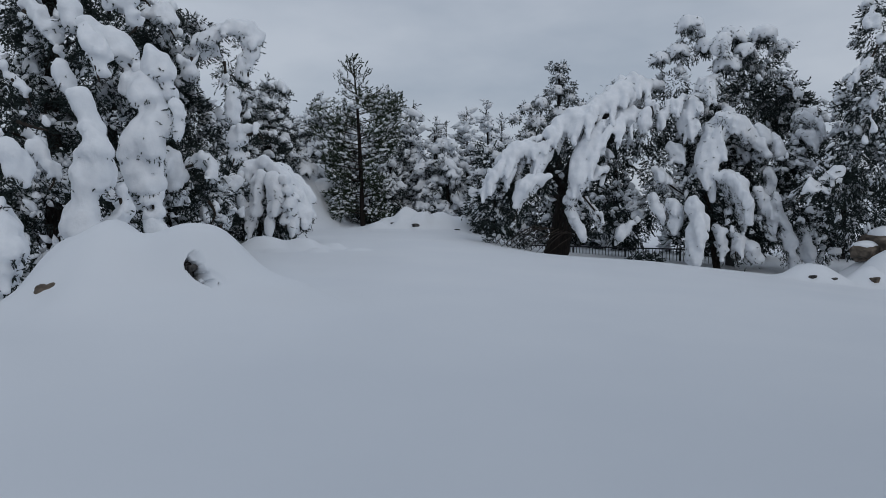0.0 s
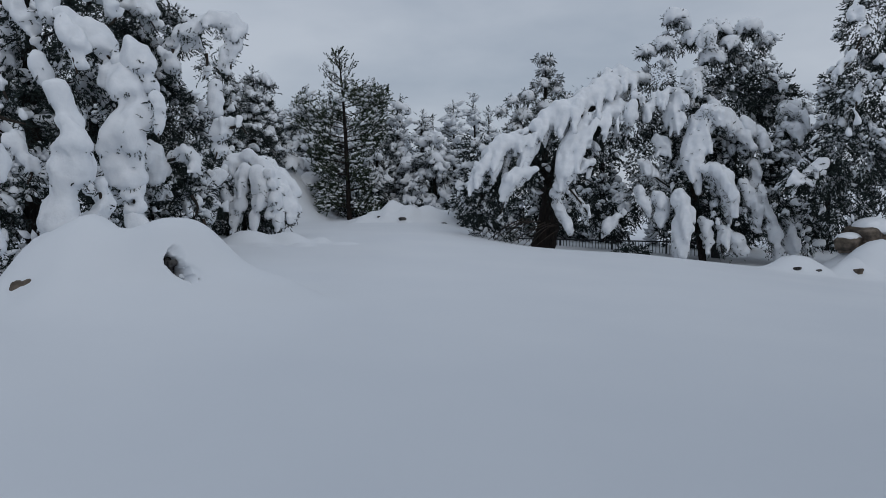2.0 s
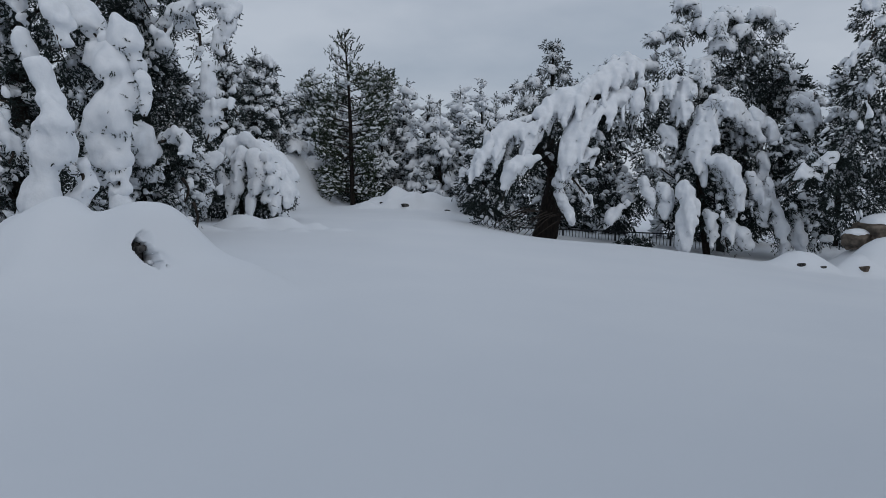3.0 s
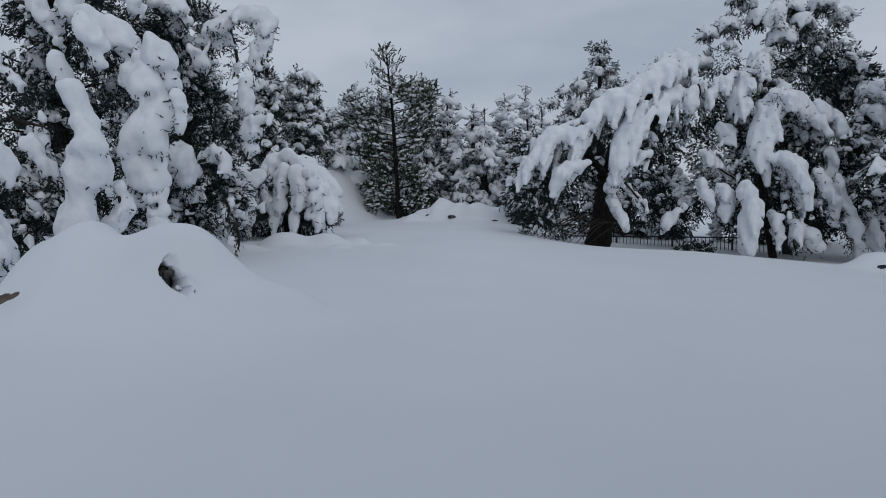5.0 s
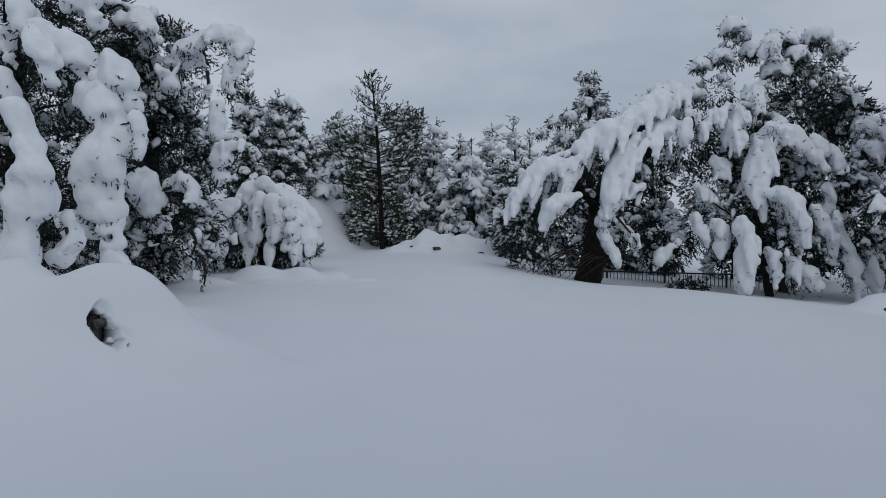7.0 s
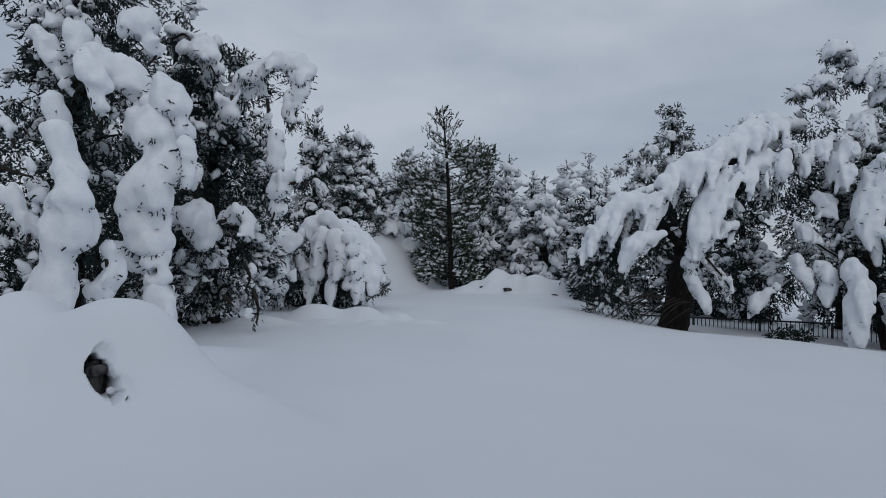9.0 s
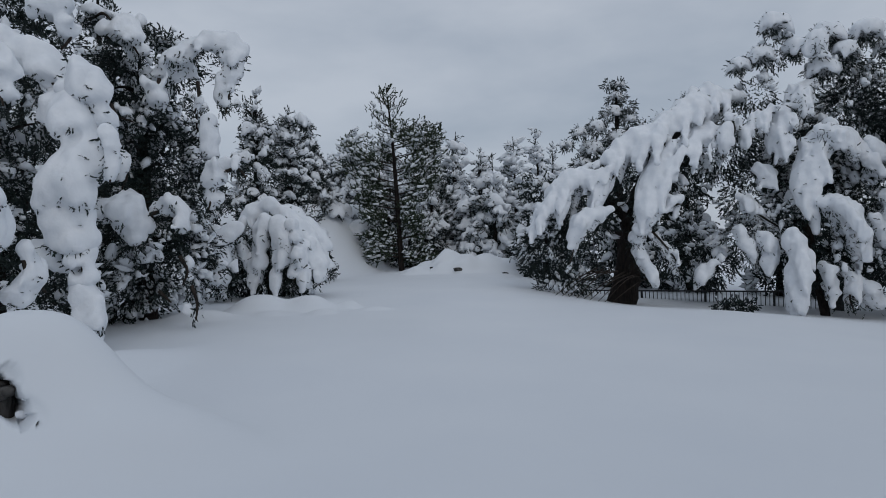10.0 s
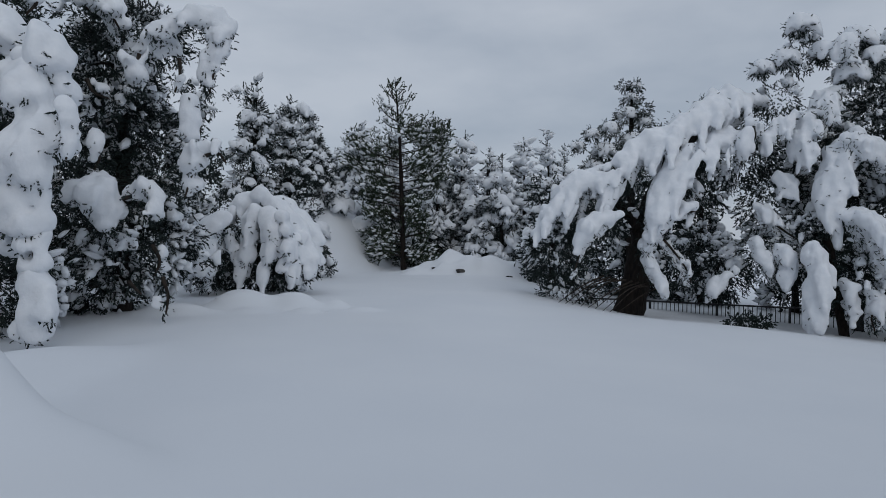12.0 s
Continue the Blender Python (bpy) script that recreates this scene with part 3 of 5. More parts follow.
def layered_conifer(name, tip, base, spread, whorls, seed, label, group="", snow=0.6, trunk=0.12, size=0.3, rise=0.35, bare=0.0, mat=None, far=True, low=0.05, pad=0.11, dens=16):
    """A conifer built bough by bough: level or rising branches, longer towards the ground."""
    r = np.random.default_rng(seed)
    tip, b = np.array(tip, float), np.array([base[0], base[1], g(base[0], base[1])])
    t = thing(name, b, label, "tree", group)
    bend = (b + tip) / 2 + np.array([0.12, 0, 0]) * r.uniform(-1, 1)
    stem = curve_points([b - np.array([0, 0, 0.3]), bend, tip], 40)
    tube_part("trunk", [stem[0], stem[20], stem[39]], [trunk, trunk * 0.65, 0.012], M_BARK, t, 8, 24, 0.06, seed)
    P, W, S, B, T = [], [], [], [], []
    patch = waves(seed + 5, 0.8, 2)
    for i in range(whorls):
        s = low + (1 - low) * (i + r.random()) / whorls
        root = stem[min(39, int(s * 39))]
        ln = spread * ((1 - s) ** 0.8 * 0.95 + 0.06) * r.uniform(0.4, 1.25) * min(1, 0.55 + s * 3)
        ang = r.uniform(0, 6.28)
        h = np.array([math.cos(ang), math.sin(ang), 0])
        lift = rise * (0.5 + s * 1.3) * r.uniform(0.5, 1.6)
        sag = (1 - s) * 0.25 * snow
        pts = [root, root + h * ln * 0.5 + np.array([0, 0, ln * (0.55 * lift)]), root + h * ln + np.array([0, 0, ln * (lift * 0.9 - sag * 1.4)])]
        c = curve_points(pts, 10)
        B.append(tube(pts, [0.03 * (1.3 - s), 0.018, 0.006], 4, 6))
        m = max(3, int(ln * dens * (0.3 if s > 1 - bare else 1)))
        k = r.integers(2, 10, m)
        side = np.cross(h, [0, 0, 1]) * r.normal(size=m)[:, None] * ln * 0.16 * (1 - np.abs(k / 9 - 0.5))[:, None]
        P.append(c[k] + side + r.normal(size=(m, 3)) * 0.07)
        W.append(h * 0.7 + side * 2 + np.array([0, 0, 0.35]) + r.normal(size=(m, 3)) * 0.4)
        S.append(np.full(m, snow * (0.45 if s > 0.85 else 1)))
        if r.random() < snow * (0.35 if s > 0.88 else 1.0) * (1.0 if patch(c[6:7])[0] > -0.25 else 0.25):
            for q in range(int(2 + ln * 5.6)):
                e = int(r.integers(3, 10))
                off = np.cross(h, [0, 0, 1]) * r.normal() * ln * 0.12
                T.append((c[e] + off + h * 0.06 + np.array([0, 0, 0.12]), h + np.array([0, 0, min(0.3, lift * 0.5) - sag * 2.2 * e / 9]) + off, pad * r.uniform(0.6, 1.5)))
    m = 8
    P.append(stem[r.integers(34, 40, m)])
    W.append(np.array([0, 0, 1.0]) + r.normal(size=(m, 3)) * 0.35)
    S.append(np.full(m, snow * 0.4))
    v, f = join([(q[0], np.vstack([q[1][:, [0, 1, 2]], q[1][:, [0, 2, 3]]])) for q in B])
    tagged(part("branchwork", v, f, M_TWIG, t), kind="stuff")
    P, W, S = np.vstack(P), np.vstack(W), np.concatenate(S)
    n = len(P)
    W /= np.linalg.norm(W, axis=1, keepdims=True)
    sz = size * r.uniform(0.6, 1.35, n)
    v, f = scatter(SPRAYS if not far else SPRAYS_FAR, P, frames_from(W, r), sz, r)
    tagged(part("crown", v, f, mat or M_NEEDLE, t, "dark green needle sprays", False), kind="stuff")
    clump = waves(seed, 0.6, 2)(P)
    k = np.where(r.random(n) < 0.66 * S * (0.9 + 1.1 * clump))[0]
    s = pad * r.uniform(0.3, 0.8, len(k))
    dims = np.stack([s * r.uniform(0.5, 1.0, len(k)), s * r.uniform(0.4, 0.75, len(k)), s * r.uniform(1.1, 2.2, len(k))], 1)
    flatw = W[k] * np.array([1, 1, 0.4]) + np.array([0, 0, -0.12])
    pieces = [scatter(LUMPS_SMALL, P[k] + W[k] * sz[k, None] * 0.3 + np.array([0, 0, 0.06]), frames_from(flatw, r), dims, r)]
    if T:
        at, way, s = np.array([q[0] for q in T]), np.array([q[1] for q in T]), np.array([q[2] for q in T])
        dims = np.stack([s * r.uniform(0.45, 0.9, len(s)), s * r.uniform(0.4, 0.75, len(s)), s * r.uniform(1.2, 2.4, len(s))], 1)
        axes = frames_from(way + r.normal(size=way.shape) * np.array([0.45, 0.45, 0.25]), r)
        half = np.arange(len(s)) % 6 == 0
        pieces += [scatter(LUMPS, at[half], axes[half], dims[half], r), scatter(LUMPS_SMALL, at[~half], axes[~half], dims[~half], r)]
    v, f = join(pieces)
    tagged(part("snow_cover", v, f, M_SNOW, t, "snow lying along the branches"), kind="stuff")
    return t, r


def blobs_column(x, y, z0, z1, w0, w1, count, r, wander=0.35):
    """Clumps of a crown that narrows from w0 at z0 to w1 at z1."""
    out = []
    for i in range(count):
        s = (i + r.uniform(-0.3, 0.3)) / max(1, count - 1)
        s = min(1, max(0, s))
        w = w0 + (w1 - w0) * s
        ang = r.uniform(0, 6.28)
        off = w * wander * r.random() ** 0.5 * 1.6
        q = w * r.uniform(0.42, 0.7)
        out.append(((x + math.cos(ang) * off, y + math.sin(ang) * off, z0 + (z1 - z0) * s), (q, q, q * r.uniform(0.7, 1.1))))
    return out


def conifer(name, x, y, top, w0, w1, count, seed, label, group="", density=55, size=0.26, snow=0.5, pad=0.16, far=False, low=0.5, trunk=0.16, extra=(), lean=(0, 0), mat=None, droop=0.7, wander=0.35, runs=0, load=0.16):
    """A snow-laden conifer with an uneven crown that narrows to the top."""
    r = np.random.default_rng(seed)
    z = g(x, y)
    t = thing(name, (x, y, z), label, "tree", group)
    tube_part("trunk", [(x, y, z - 0.3), (x + lean[0] * 0.4, y + lean[1] * 0.4, z + (top - z) * 0.5), (x + lean[0], y + lean[1], top - 0.1)], [trunk, trunk * 0.7, 0.03], M_BARK, t, 10, 20, 0.1, seed)
    blobs = blobs_column(x, y, z + low, top, w0, w1, count, r, wander)
    blobs = [((c[0] + lean[0] * (c[2] - z) / (top - z), c[1] + lean[1] * (c[2] - z) / (top - z), c[2]), q) for c, q in blobs] + list(extra)
    crown(t, blobs, r, density, size, snow, pad, far, mat, droop, runs, load)
    if not far:
        for c, q in blobs[::2]:
            s = min(0.9, max(0.05, (c[2] - z) / (top - z) - 0.08))
            p0 = np.array([x + lean[0] * s, y + lean[1] * s, z + (top - z) * s])
            e = np.array(c)
            tube_part("limb", [p0, (p0 + e) / 2 + np.array([0, 0, 0.15]), e + (e - p0) * 0.25 + np.array([0, 0, -0.2])], [0.06, 0.035, 0.012], M_BARK, t, 6, 10, 0.1, seed)
    return t, r


WOODS = "snowy trees round the clearing"

# tree close to the mound, with heavy hanging columns of snow
tree_1, r1 = conifer("snowy_conifer", -8.4, 15.2, 9.0, 2.3, 0.9, 20, 101, "dark conifer loaded with hanging columns of snow behind the mound", WOODS, 66, 0.17, 0.1, 0.12, low=0.3, trunk=0.22, runs=190, load=0.15, droop=0.3)
drape(tree_1, [(-6.79, 13.40, 4.81), (-6.32, 13.40, 4.52), (-5.95, 13.40, 4.24), (-5.63, 13.40, 3.78)], [0.20, 0.26, 0.28, 0.31], r1, tongues=1.5, reach=0.5, needles=150, rim=0.2, wide=0.96)
drape(tree_1, [(-5.70, 13.30, 3.81), (-5.45, 13.30, 3.30), (-5.50, 13.30, 2.71), (-5.65, 13.30, 2.21), (-5.64, 13.30, 1.75)], [0.35, 0.42, 0.44, 0.42, 0.31], r1, tongues=0, rough=0.3, holes=0, needles=150, rim=0.4, shrink=0.9, hoods=True, wide=0.96)
drape(tree_1, [(-5.49, 13.20, 1.75), (-5.45, 13.20, 1.42), (-5.50, 13.20, 1.15)], [0.22, 0.22, 0.15], r1, tongues=1.5, reach=0.5, needles=150, rim=0.2, wide=0.96)
drape(tree_1, [(-5.50, 13.30, 4.39), (-5.25, 13.30, 4.07), (-5.21, 13.30, 3.65)], [0.21, 0.31, 0.20], r1, tongues=0, rough=0.3, holes=0, needles=150, rim=0.4, shrink=0.9, hoods=True, wide=0.96)
drape(tree_1, [(-4.93, 13.00, 3.32), (-4.84, 13.00, 3.02), (-4.90, 13.00, 2.73)], [0.10, 0.15, 0.10], r1, tongues=1.5, reach=0.5, needles=150, rim=0.2, wide=0.96)
drape(tree_1, [(-5.39, 13.20, 1.24), (-5.36, 13.20, 0.81), (-5.42, 13.20, 0.42)], [0.15, 0.22, 0.19], r1, tongues=0, rough=0.3, holes=0, needles=150, rim=0.4, shrink=0.9, hoods=True, wide=0.96)
drape(tree_1, [(-6.42, 13.40, 1.74), (-5.96, 13.40, 1.64), (-5.62, 13.40, 1.31)], [0.19, 0.24, 0.17], r1, tongues=1.5, reach=0.5, needles=150, rim=0.2, wide=0.96)
drape(tree_1, [(-6.02, 11.70, 3.32), (-5.90, 11.70, 3.03), (-5.84, 11.70, 2.69), (-5.78, 11.70, 2.26), (-5.76, 11.70, 1.85), (-5.89, 11.70, 1.47), (-5.97, 11.70, 1.08)], [0.09, 0.16, 0.21, 0.28, 0.32, 0.27, 0.30], r1, tongues=0, rough=0.3, holes=0, needles=150, rim=0.4, shrink=0.9, hoods=True, wide=0.96)
drape(tree_1, [(-5.60, 12.20, 1.70), (-5.58, 12.20, 1.37), (-5.73, 12.20, 1.03)], [0.12, 0.18, 0.22], r1, tongues=1.5, reach=0.5, needles=150, rim=0.2, wide=0.96)
drape(tree_1, [(-6.26, 14.00, 5.44), (-6.02, 14.00, 5.10), (-6.18, 14.00, 4.89)], [0.39, 0.35, 0.23], r1, tongues=1.5, reach=0.5, needles=150, rim=0.2, wide=0.96)
drape(tree_1, [(-7.06, 13.40, 5.31), (-6.83, 13.40, 4.90), (-6.65, 13.40, 4.53), (-6.69, 13.40, 4.21)], [0.33, 0.31, 0.24, 0.17], r1, tongues=1.5, reach=0.5, needles=150, rim=0.2, wide=0.96)
drape(tree_1, [(-6.82, 12.60, 4.04), (-6.65, 12.60, 3.61), (-6.57, 12.60, 3.35)], [0.19, 0.17, 0.10], r1, tongues=1.5, reach=0.5, needles=150, rim=0.2, wide=0.96)
drape(tree_1, [(-8.00, 13.60, 5.25), (-7.63, 13.60, 5.04), (-7.40, 13.60, 4.67), (-7.39, 13.60, 4.38)], [0.24, 0.30, 0.32, 0.17], r1, tongues=1.5, reach=0.5, needles=150, rim=0.2, wide=0.96)
drape(tree_1, [(-6.33, 12.60, 4.49), (-6.19, 12.60, 4.14), (-6.10, 12.60, 3.75)], [0.24, 0.28, 0.18], r1, tongues=1.5, reach=0.5, needles=150, rim=0.2, wide=0.96)
drape(tree_1, [(-6.97, 12.00, 2.48), (-6.84, 12.00, 2.35), (-6.63, 12.00, 2.03), (-6.71, 12.00, 1.84)], [0.15, 0.25, 0.25, 0.15], r1, tongues=1.5, reach=0.5, needles=150, rim=0.2, wide=0.96)
drape(tree_1, [(-6.75, 10.80, 2.58), (-6.66, 10.80, 2.28), (-6.59, 10.80, 1.90)], [0.21, 0.22, 0.17], r1, tongues=1.5, reach=0.5, needles=150, rim=0.2, wide=0.96)
drape(tree_1, [(-6.67, 10.60, 1.38), (-6.56, 10.60, 0.92), (-6.54, 10.60, 0.49), (-6.62, 10.60, 0.19)], [0.25, 0.24, 0.22, 0.17], r1, tongues=0.6, rough=0.26, wide=0.96)
drape(tree_1, [(-7.62, 12.40, 3.86), (-7.34, 12.40, 3.57), (-7.20, 12.40, 3.28)], [0.18, 0.18, 0.12], r1, tongues=1.5, reach=0.5, needles=150, rim=0.2, wide=0.96)
drape(tree_1, [(-5.78, 12.60, 1.51), (-5.61, 12.60, 1.25)], [0.14, 0.18], r1, tongues=1.5, reach=0.5, needles=150, rim=0.2, wide=0.96)
drape(tree_1, [(-7.46, 12.40, 3.03), (-7.17, 12.40, 2.93), (-6.92, 12.40, 2.87)], [0.14, 0.14, 0.10], r1, tongues=1.5, reach=0.5, needles=150, rim=0.2, wide=0.96)

# second tree, rounder, its cap bent over
tree_2, r2 = conifer("snowy_conifer", -6.85, 17.6, 5.7, 1.4, 1.25, 19, 202, "broad dark conifer speckled with snow, its tip bent over", WOODS, 88, 0.16, 0.2, 0.12, low=0.4, trunk=0.18, runs=390, load=0.12, droop=0.15)
drape(tree_2, [(-6.05, 16.60, 4.87), (-5.58, 16.60, 5.23), (-4.99, 16.60, 5.56), (-4.53, 16.60, 5.47), (-4.32, 16.60, 5.19)], [0.22, 0.27, 0.31, 0.29, 0.18], r2, tongues=6, reach=0.5, rough=0.35, comb=0.12, holes=0.2, wide=1.1)
drape(tree_2, [(-4.45, 16.50, 5.25), (-4.52, 16.50, 4.77), (-4.62, 16.50, 4.28)], [0.20, 0.20, 0.11], r2, tongues=1, wide=1.1)
drape(tree_2, [(-5.74, 16.20, 4.93), (-5.81, 16.20, 4.61), (-5.70, 16.20, 4.34)], [0.19, 0.26, 0.15], r2, tongues=2.0, reach=0.6, wide=1.1)
drape(tree_2, [(-6.79, 16.30, 5.77), (-6.39, 16.30, 5.72), (-6.17, 16.30, 5.41)], [0.22, 0.26, 0.20], r2, tongues=2.0, reach=0.6, wide=1.1)
drape(tree_2, [(-7.18, 16.40, 6.16), (-6.89, 16.40, 6.25), (-6.66, 16.40, 6.01)], [0.24, 0.26, 0.18], r2, tongues=2.0, reach=0.6, wide=1.1)
drape(tree_2, [(-6.63, 15.70, 2.39), (-6.24, 15.70, 2.48), (-6.03, 15.70, 2.13), (-6.10, 15.70, 1.75)], [0.27, 0.33, 0.35, 0.19], r2, tongues=1.2, reach=0.4, rough=0.25, wide=1.1)
drape(tree_2, [(-5.91, 15.80, 2.37), (-5.52, 15.80, 2.46), (-5.28, 15.80, 2.35), (-5.21, 15.80, 2.05)], [0.21, 0.27, 0.25, 0.15], r2, tongues=1.2, reach=0.4, rough=0.25, wide=1.1)
drape(tree_2, [(-4.55, 16.00, 3.17), (-4.69, 16.00, 2.83), (-4.81, 16.00, 2.45)], [0.21, 0.27, 0.17], r2, tongues=1, reach=0.5, rough=0.25, wide=1.1)
drape(tree_2, [(-4.53, 16.00, 3.12), (-4.24, 16.00, 3.18), (-4.09, 16.00, 3.02)], [0.17, 0.17, 0.10], r2, tongues=2.0, reach=0.6, wide=1.1)
drape(tree_2, [(-4.99, 15.60, 1.12), (-4.90, 15.60, 0.81), (-4.93, 15.60, 0.50)], [0.12, 0.15, 0.09], r2, tongues=2.0, reach=0.6, wide=1.1)
drape(tree_2, [(-4.84, 16.20, 4.03), (-4.81, 16.20, 3.65), (-4.87, 16.20, 3.33)], [0.11, 0.15, 0.10], r2, tongues=2.0, reach=0.6, wide=1.1)
drape(tree_2, [(-6.32, 15.90, 3.31), (-6.27, 15.90, 3.10), (-6.37, 15.90, 2.89)], [0.13, 0.16, 0.08], r2, tongues=2.0, reach=0.6, wide=1.1)
drape(tree_2, [(-4.97, 16.10, 4.81), (-4.96, 16.10, 4.49), (-5.05, 16.10, 4.23)], [0.11, 0.15, 0.09], r2, tongues=2.0, reach=0.6, wide=1.1)
drape(tree_2, [(-5.69, 15.80, 1.02), (-5.47, 15.80, 0.81)], [0.13, 0.14], r2, tongues=2.0, reach=0.6, wide=1.1)
drape(tree_2, [(-5.33, 15.90, 1.64), (-5.20, 15.90, 1.37), (-5.29, 15.90, 1.11)], [0.11, 0.15, 0.08], r2, tongues=2.0, reach=0.6, wide=1.1)
drape(tree_2, [(-6.70, 16.20, 4.50), (-6.56, 16.20, 4.27), (-6.28, 16.20, 4.15)], [0.13, 0.15, 0.09], r2, tongues=2.0, reach=0.6, wide=1.1)

tree_3, r3 = conifer("snowy_conifer", -10.6, 22.5, 9.0, 2.2, 0.9, 18, 303, "tall dark conifer speckled with snow", WOODS, 34, 0.22, 0.25, 0.16, low=0.6, trunk=0.2, runs=130, load=0.14, droop=0.2)
for i, (x, y, top, w0) in enumerate(((-8.0, 27.5, 6.5, 1.5), (-7.2, 28.6, 6.1, 1.4), (-8.7, 36.0, 6.9, 1.2))):
    conifer("snowy_conifer", x, y, top, w0, 0.4, 15, 404 + i, "dark conifer with clumps of snow on the slope", WOODS, 46, 0.2, 0.2, 0.13, low=0.6, trunk=0.12, runs=150, load=0.18, droop=-0.1, wander=0.45)
    layered_conifer("snowy_conifer", (x + 0.1, y, top + 0.45), (x + 0.05, y), 1.0, 46, 414 + i, "slim dark conifer dusted with snow on the slope", WOODS, 0.7, 0.09, 0.2, 0.6, far=False, dens=30, pad=0.1, low=0.3)
tree_0, r0 = conifer("snowy_conifer", -12.5, 12.0, 8.5, 2.4, 1.2, 16, 505, "dark conifer heavy with snow beside the clearing", WOODS, 30, 0.22, 0.2, 0.14, low=0.3, trunk=0.2, runs=140, load=0.15, droop=0.3)
for pts, radii in (
    ([(-6.87, 10.60, 2.65), (-6.43, 10.30, 2.41), (-6.24, 10.20, 2.08), (-6.23, 10.20, 1.84)], [0.2, 0.3, 0.3, 0.2]),
    ([(-6.49, 10.20, 1.59), (-6.15, 9.90, 1.20), (-6.04, 9.80, 0.81), (-6.11, 9.80, 0.29)], [0.2, 0.3, 0.32, 0.2]),
    ([(-6.95, 10.30, 1.76), (-6.61, 10.00, 1.20), (-6.54, 9.90, 0.56)], [0.2, 0.32, 0.25]),
):
    drape(tree_0, pts, radii, r0, wide=0.8, tongues=1.5)

# bent bush under its load
bx, by = -5.9, 22.6
bush = thing("snowy_bush", (bx, by, g(bx, by)), "bent bush buried under a thick cap of snow", "bush")
rb = np.random.default_rng(66)
tube_part("trunk", [(bx, by, g(bx, by) - 0.3), (bx - 0.1, by, 1.2), (bx + 0.1, by, 2.2)], [0.09, 0.06, 0.03], M_BARK, bush, 8, 12)
crown(bush, [((bx - 0.7, by, 1.1), (0.6, 0.6, 0.85)), ((bx + 0.1, by, 1.3), (0.7, 0.7, 0.9)), ((bx + 0.7, by - 0.1, 0.9), (0.6, 0.6, 0.7)), ((bx, by - 0.3, 0.7), (1.0, 0.6, 0.5))], rb, 65, 0.22, 0.4, 0.1, runs=6)
crown(bush, [((bx - 1.35, by - 0.1, 0.9), (0.5, 0.5, 0.7))], rb, 90, 0.2, 0.4, 0.1)
drape(bush, [(-6.09, 21.30, 2.44), (-5.73, 21.30, 2.59), (-5.23, 21.30, 2.47), (-4.81, 21.30, 2.12), (-4.52, 21.30, 1.62), (-4.34, 21.30, 1.14)], [0.20, 0.32, 0.37, 0.40, 0.40, 0.26], rb, tongues=6, reach=0.7, rough=0.2, holes=0.05, wide=1.12, rim=0.45, comb=0.14)
drape(bush, [(-5.40, 20.90, 2.37), (-5.54, 20.90, 1.77), (-5.66, 20.90, 1.22), (-5.79, 20.90, 0.80)], [0.31, 0.34, 0.25, 0.17], rb, tongues=6, reach=0.7, rough=0.2, holes=0.05, wide=1.12, rim=0.45, comb=0.14)
drape(bush, [(-4.95, 20.80, 2.07), (-4.98, 20.80, 1.40), (-5.10, 20.80, 0.78)], [0.33, 0.36, 0.22], rb, tongues=6, reach=0.7, rough=0.2, holes=0.05, wide=1.12, rim=0.45, comb=0.14)
drape(bush, [(-4.54, 21.00, 1.59), (-4.50, 21.00, 1.02), (-4.60, 21.00, 0.56)], [0.34, 0.31, 0.17], rb, tongues=6, reach=0.7, rough=0.2, holes=0.05, wide=1.12, rim=0.45, comb=0.14)
drape(bush, [(-5.87, 22.00, 2.52), (-5.19, 22.00, 2.41), (-4.75, 22.00, 2.06), (-4.48, 22.00, 1.48)], [0.33, 0.36, 0.36, 0.33], rb, tongues=6, reach=0.7, rough=0.2, holes=0.05, wide=1.12, rim=0.45, comb=0.14)
drape(bush, [(-6.08, 21.20, 2.41), (-6.22, 21.20, 2.13), (-6.35, 21.20, 1.95)], [0.17, 0.20, 0.17], rb, tongues=6, reach=0.7, rough=0.2, holes=0.05, wide=1.12, rim=0.45, comb=0.14)
drape(bush, [(-6.38, 21.20, 2.02), (-6.66, 21.20, 1.82), (-6.99, 21.20, 1.33), (-7.18, 21.20, 0.76)], [0.20, 0.32, 0.35, 0.26], rb, tongues=6, reach=0.7, rough=0.2, holes=0.05, wide=1.12, rim=0.45, comb=0.14)
drape(bush, [(-4.48, 21.40, 1.72), (-4.22, 21.40, 1.20), (-4.20, 21.40, 0.70)], [0.29, 0.32, 0.17], rb, tongues=6, reach=0.7, rough=0.2, holes=0.05, wide=1.12, rim=0.45, comb=0.14)
drape(bush, [(-4.70, 20.70, 2.08), (-4.53, 20.70, 1.39), (-4.71, 20.70, 0.77)], [0.30, 0.33, 0.19], rb, tongues=6, reach=0.7, rough=0.2, holes=0.05, wide=1.12, rim=0.45, comb=0.14)
drape(bush, [(-6.00, 20.50, 2.06), (-6.35, 20.50, 1.89), (-6.73, 20.50, 1.35), (-6.92, 20.50, 0.69)], [0.22, 0.36, 0.39, 0.28], rb, tongues=6, reach=0.7, rough=0.2, holes=0.05, wide=1.12, rim=0.45, comb=0.14)
drape(bush, [(-6.43, 20.40, 1.75), (-6.38, 20.40, 1.13), (-6.45, 20.40, 0.63)], [0.27, 0.33, 0.22], rb, tongues=6, reach=0.7, rough=0.2, holes=0.05, wide=1.12, rim=0.45, comb=0.14)
